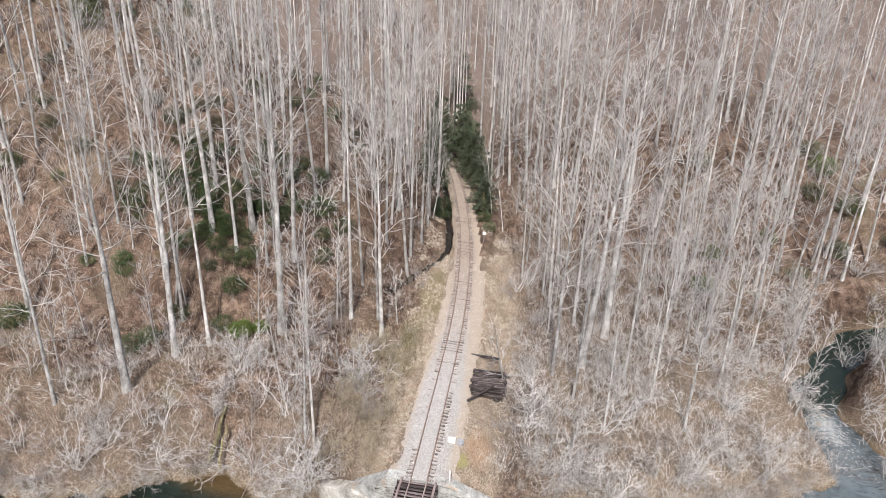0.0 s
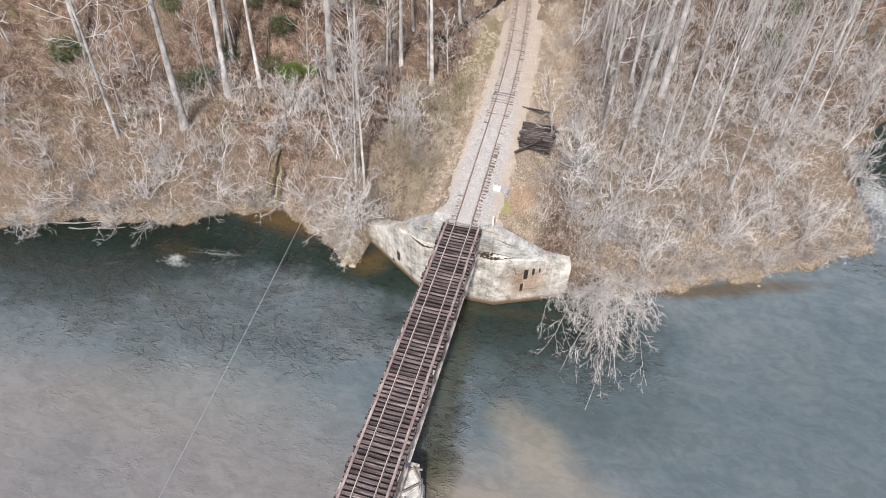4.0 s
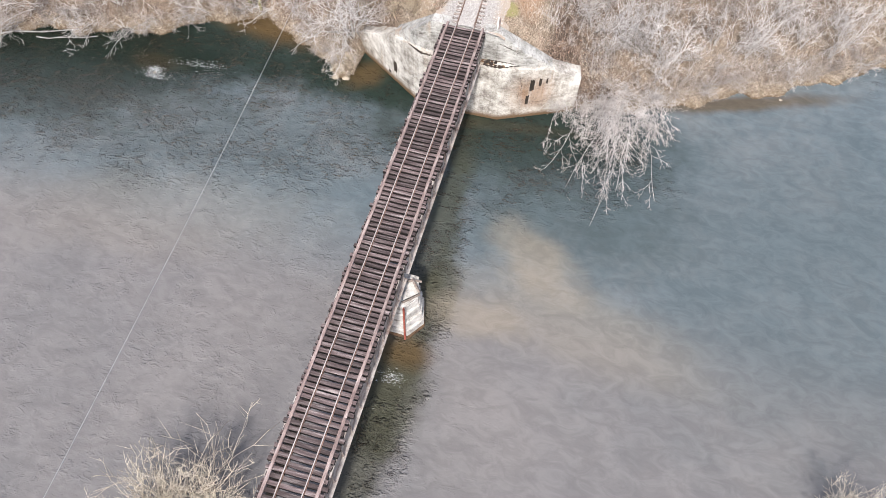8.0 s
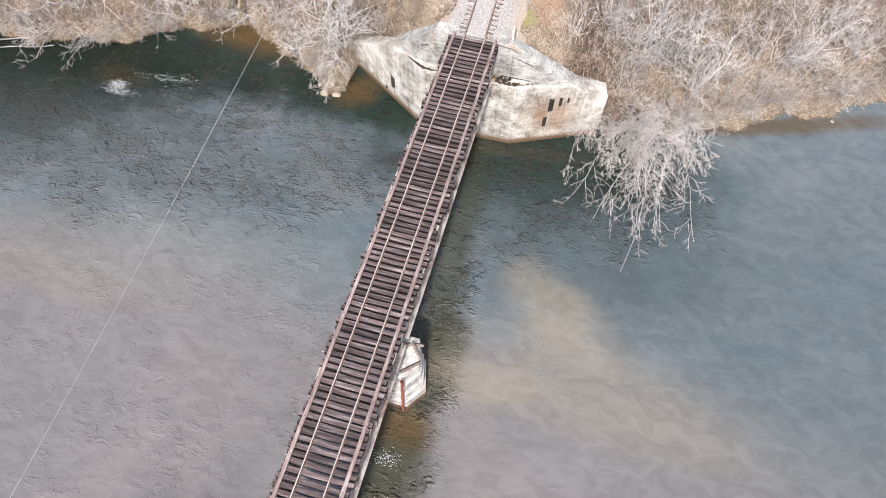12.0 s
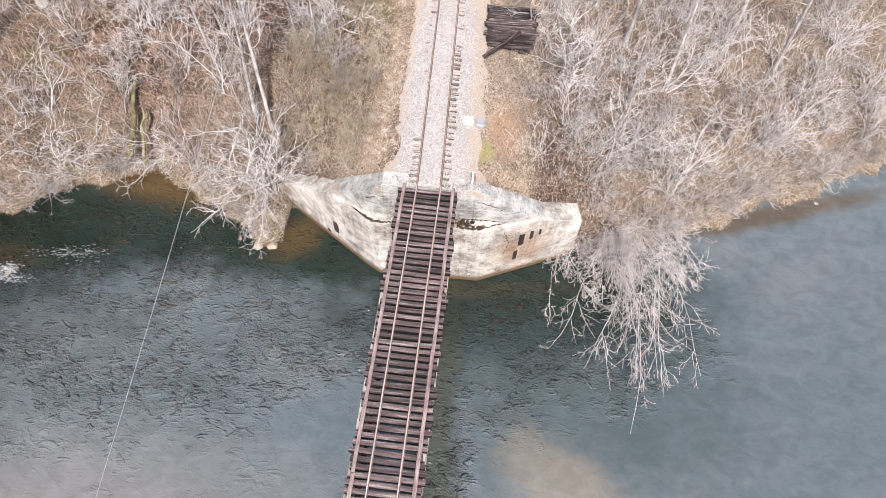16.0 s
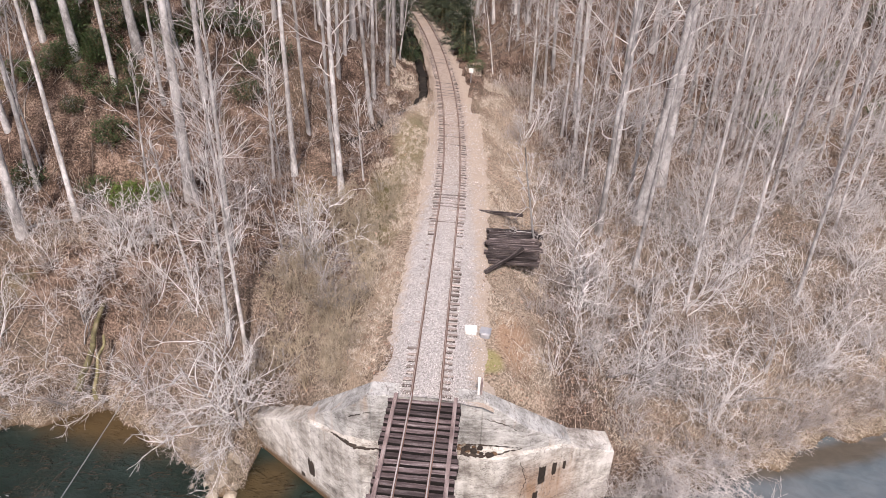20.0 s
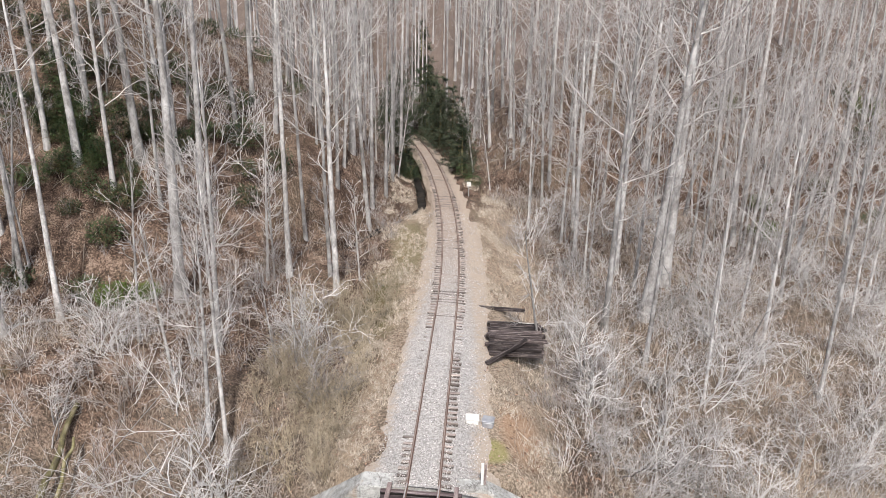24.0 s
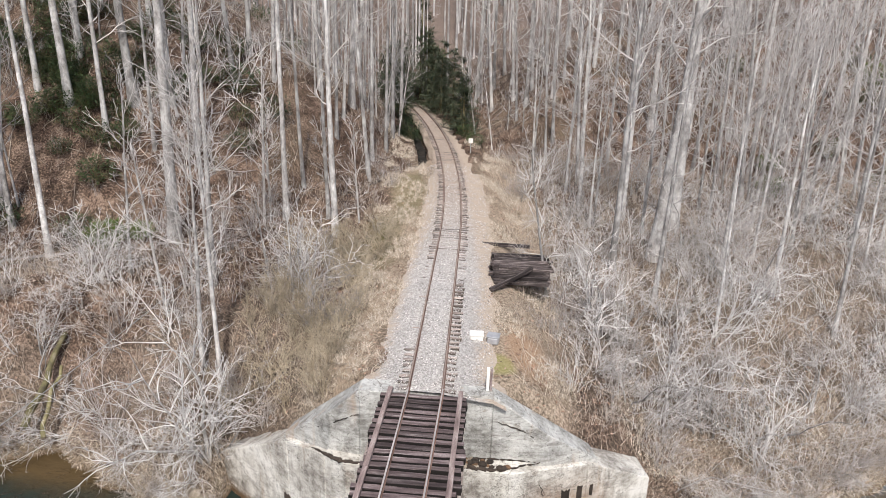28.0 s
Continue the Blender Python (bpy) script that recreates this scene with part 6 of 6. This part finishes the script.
p[:, 2] += 0.04
tagged(new("leaf_litter", build_mesh("leaf_litter", [leaves(g, p, 0.21, 0.25)], M_LITTER)), "fallen brown leaves strewn over the ground", "leaf litter", kind="stuff")


def grass_spots(x, y):
    o = x - track_x(y)
    patch = np.sin(x * 1.1 + 2 * np.sin(y * 0.45)) + np.sin(y * 0.8 + x * 0.4)
    return dry(x, y) & (((o > -6.8) & (o < -2.35)) | ((o > 2.9) & (o < 7.5))) & (patch > np.where(o > 0, 0.25, -0.35))


g, p = strewn(15000, -14, 8, 1.4, 62, grass_spots, 23)
p = np.repeat(p, 8, 0) + g.normal(size=(len(p) * 8, 3)) * np.array([0.07, 0.07, 0])
top = p + np.stack([g.normal(size=len(p)) * 0.2, g.normal(size=len(p)) * 0.2, g.uniform(0.1, 0.5, len(p))], 1)
tagged(new("dry_grass", build_mesh("dry_grass", [spikes(p, top, np.full(len(p), 0.012))], M_GRASS)), "straw-coloured dry grass along the track", "grass", kind="stuff")
g, p = strewn(30000, 10, 48, 3, 30, lambda x, y: dry(x, y) & (y - np.interp(x, SHORE_X, SHORE_Y) < 7), 24)
top = p + np.stack([g.normal(size=len(p)) * 0.2, g.normal(size=len(p)) * 0.2 - 0.1, g.uniform(0.2, 0.7, len(p))], 1)
tagged(new("bank_grass", build_mesh("bank_grass", [spikes(p, top, np.full(len(p), 0.012))], M_GRASS)), "matted tan grass on the low river bank", "grass", kind="stuff")

g = np.random.default_rng(26)
x = g.uniform(-62, 46, 15000)
x = x[(x < -11.0) | (x > 10.8)]
y = np.interp(x, SHORE_X, SHORE_Y) - 0.5 * np.sin(x * 0.9) - 0.3 * np.sin(x * 2.3) + g.uniform(-0.1, 1.5, len(x))
p = np.stack([x, y, land(x, y) + 0.05], 1)
top = p + np.stack([g.normal(size=len(p)) * 0.25, -g.uniform(0.1, 0.5, len(p)), g.uniform(-0.3, 0.35, len(p))], 1)
tagged(new("bank_fringe", build_mesh("bank_fringe", [spikes(p, top, g.uniform(0.008, 0.02, len(p)))], M_GRASS)), "dead grass and roots hanging over the river's edge", "grass", kind="stuff")

# ---------------------------------------------------------------- small things by the track
cab = tagged(empty("equipment_box", pose(1.95, 6.4, -0.55, 0, 0, 3)), "white low equipment box beside the track", "box")
part("body", box_mesh("body", (0.66, 0.58, 0.36), M_PANEL, 0.03, (0, 0, 0.09)), cab)
part("lid", box_mesh("lid", (0.74, 0.66, 0.06), M_PANEL, 0.02, (0, 0, 0.29)), cab, "white flat lid")
cab2 = tagged(empty("equipment_box", pose(2.82, 6.25, -0.6, 0, 0, -8)), "grey metal equipment box beside the track", "box")
part("body", box_mesh("body", (0.6, 0.58, 0.42), M_GREYBOX, 0.08, (0, 0, 0.15)), cab2)
part("lid", box_mesh("lid", (0.66, 0.62, 0.05), M_GREYBOX, 0.02, (0, 0, 0.385)), cab2, "light grey lid")
post = tagged(empty("marker_post", pose(2.75, 0.95, -0.5)), "white-painted wooden marker post at the bridge end", "post")
part("board", box_mesh("board", (0.13, 0.09, 1.5), M_PANEL, 0.01, (-0.07, 0, 0.6)), post)
part("stake", box_mesh("stake", (0.1, 0.1, 1.4), M_GUARD, 0.01, (0.07, 0.02, 0.55)), post, "bare brown wooden stake")
sign = tagged(empty("trackside_sign", pose(-1.0, 54, float(land(-1.0, 54)))), "small white trackside sign on a thin post", "sign")
part("plate", box_mesh("plate", (0.5, 0.03, 0.55), M_PANEL, 0.01, (0, 0, 1.5)), sign)
part("stake", box_mesh("stake", (0.08, 0.08, 1.6), M_GREYBOX, 0.01, (0, 0.06, 0.75)), sign)

pile_kinds = [tie_mesh(77 + i, (3.5, 0.25, 0.22), M_PILE) for i in range(4)]
g = np.random.default_rng(31)
for row in range(4):
    for i in range(14 - 2 * row):
        o = tagged(new("railroad_tie", pile_kinds[g.integers(4)]), "dark rotten railroad tie in a heap beside the track", "tie", "heap of old ties")
        o.matrix_world = pose(4.35 + g.normal() * 0.18, 14.6 + i * 0.34 + row * 0.33 + g.normal() * 0.04, -0.52 + row * 0.2, g.normal() * 4, g.normal() * 0.8, g.normal() * 3 + 1)
o = tagged(new("railroad_tie", pile_kinds[1]), "dark railroad tie lying alone on the grass", "tie")
o.matrix_world = pose(3.35, 21.8, -0.5, 0, 0, -4)
o = tagged(new("railroad_tie", pile_kinds[2]), "grey railroad tie leaning on the heap of ties", "tie")
o.matrix_world = pose(3.75, 14.2, -0.12, 0, -11, 42)


def log_mesh(a, b, r0, r1, material):
    p = np.array([a, b], float)
    s = np.linspace(0, 1, 7)[:, None]
    path = p[0] * (1 - s) + p[1] * s + np.random.default_rng(int(abs(a[0] * 10))).normal(size=(7, 3)) * 0.08
    return build_mesh("log", [tubes(path[None], np.linspace(r0, r1, 7)[None], 8)], material)


for name, a, b, r0, r1, mat, label in (
        ("fallen_tree", (-24.3, 6.4, -8.3), (-24.6, 11.6, -4.6), 0.24, 0.16, M_MOSS, "mossy green fallen trunk sloping to the river"),
        ("fallen_tree", (-23.2, 6.2, -8.6), (-23.8, 9.6, -5.8), 0.15, 0.1, M_MOSS, "mossy dead trunk sloping to the river"),
        ("fallen_log", (-34.1, 18.4, -2.8), (-24.2, 22.2, -2.5), 0.16, 0.1, M_BARK, "grey fallen log on leaf litter"),
        ("fallen_log", (8.9, 27.4, -2.6), (12.3, 31.7, -2.2), 0.2, 0.14, M_MOSS, "brown fallen log among shrubs"),
        ("fallen_log", (-3.6, 50.5, -0.7), (0.6, 47.0, -0.75), 0.09, 0.05, M_MOSS, "thin dark branch lying by the track"),
        ("drift_log", (-48, -3.5, -9.9), (-40, -0.8, -9.7), 0.10, 0.05, M_BARK, "pale driftwood pole along the waterline"),
        ("drift_log", (-44, -3.0, -9.9), (-38, -1.2, -9.8), 0.07, 0.04, M_BARK, "pale driftwood pole along the waterline")):
    tagged(new(name, log_mesh(a, b, r0, r1, mat)), label, "log")

# cable over the river
s = np.linspace(0, 1, 40)[:, None]
cable = np.array([-16.9, 17.0, -1.2]) * (1 - s) + np.array([-5.4, -58.0, 12.6]) * s
cable[:, 2] -= 4 * 1.1 * s[:, 0] * (1 - s[:, 0])
tagged(new("cable", build_mesh("cable", [tubes(cable[None], np.full((1, 40), 0.015), 5)], M_CABLE)), "thin pale steel cable strung across the river", "cable")

# boulders at the water and white water
g = np.random.default_rng(47)
for i in range(16):
    x, y = g.uniform(-15.5, -11.4), g.uniform(0.9, 2.8)
    o = tagged(new("boulder", stone(240 + i % 6, g.uniform(0.15, 0.38), M_ROCK)), "tan broken rock on the bank beside the abutment", "rock", "bank rocks")
    o.matrix_world = pose(x, y, float(land(x, y)) + 0.03, 0, 0, i * 50)
g, p = strewn(3800, -16.5, -11.2, 0.6, 6.5, lambda x, y: land(x, y) > WATER + 0.1, 48)
top = p + np.stack([g.normal(size=len(p)) * 0.25, g.normal(size=len(p)) * 0.2 - 0.2, g.uniform(0.15, 0.8, len(p))], 1)
tagged(new("bank_straw", build_mesh("bank_straw", [spikes(p, top, np.full(len(p), 0.012))], M_GRASS)), "pale dead grass on the bank beside the abutment", "grass", kind="stuff")
for i, (x, y, r) in enumerate(((-12.0, 0.8, 0.55), (-13.0, 0.6, 0.4), (-16.2, 2.3, 0.35), (-14.6, 1.2, 0.45), (25.8, 9.3, 0.3), (30.7, 10.4, 0.45), (32.7, 11.8, 0.35), (-30.5, -4.0, 0.5), (-29.2, -3.0, 0.35), (17.0, -18.7, 0.35), (1.7, -28.0, 0.3), (45.0, 30.6, 0.6), (46.4, 29.2, 0.5), (44.8, 32.4, 0.5), (46.2, 32.6, 0.6), (-12.6, 1.3, 0.6), (20.5, 6.2, 0.3))):
    o = tagged(new("boulder", stone(200 + i, r, M_ROCK)), "rounded brown boulder at the waterline", "rock", "river boulders")
    o.matrix_world = pose(x, y, max(float(land(x, y)), WATER - 0.3) + 0.02, 0, 0, i * 40)


def froth(seed, spots):
    g = np.random.default_rng(seed)
    a, b = [], []
    for x, y, rx, ry, n in spots:
        q = g.normal(size=(n, 2)) * (rx, ry) + (x, y)
        a.append(np.stack([q[:, 0], q[:, 1], np.full(n, WATER + 0.015)], 1))
        b.append(a[-1] + np.stack([g.normal(size=n) * 0.14, g.normal(size=n) * 0.06, g.uniform(0.0, 0.03, n)], 1))
    a, b = np.concatenate(a), np.concatenate(b)
    return build_mesh("white_water", [spikes(a, b, g.uniform(0.008, 0.028, len(a)))], M_FOAM)


tagged(new("white_water", froth(5, ((-30.2, -4.3, 0.8, 0.22, 240), (-27.3, -1.8, 1.3, 0.3, 120), (-25.5, -1.4, 1.0, 0.25, 90), (1.9, -28.2, 0.5, 0.25, 160), (45.6, 30.6, 1.0, 1.4, 3000), (46.4, 28, 0.8, 1.0, 1000), (47.4, 24.6, 0.8, 1.0, 120), (-30.6, -3.6, 0.4, 0.25, 300), (50.5, 15.5, 1.6, 0.3, 60)))), "white water breaking over stones", "white water", kind="stuff")

# tops of shrubs on the near bank
willow = build_mesh("willow_shrub", bush(590, 38, 4.8, 0.5, 0.0, 6, 0.02), M_WILLOW)
for x, y, s in ((-7.9, -41.4, 1.75), (-10.6, -42.0, 1.5), (-5.9, -42.0, 1.45), (34.2, -30.2, 1.0), (36.6, -31.0, 1.2)):
    o = tagged(new("shrub", willow), "straw-coloured leafless willow shrub at the water", "shrub", "willow shrubs")
    o.matrix_world = pose(x, y, -10.3, 0, 0, rng.uniform(0, 360)) @ Matrix.Scale(s, 4)
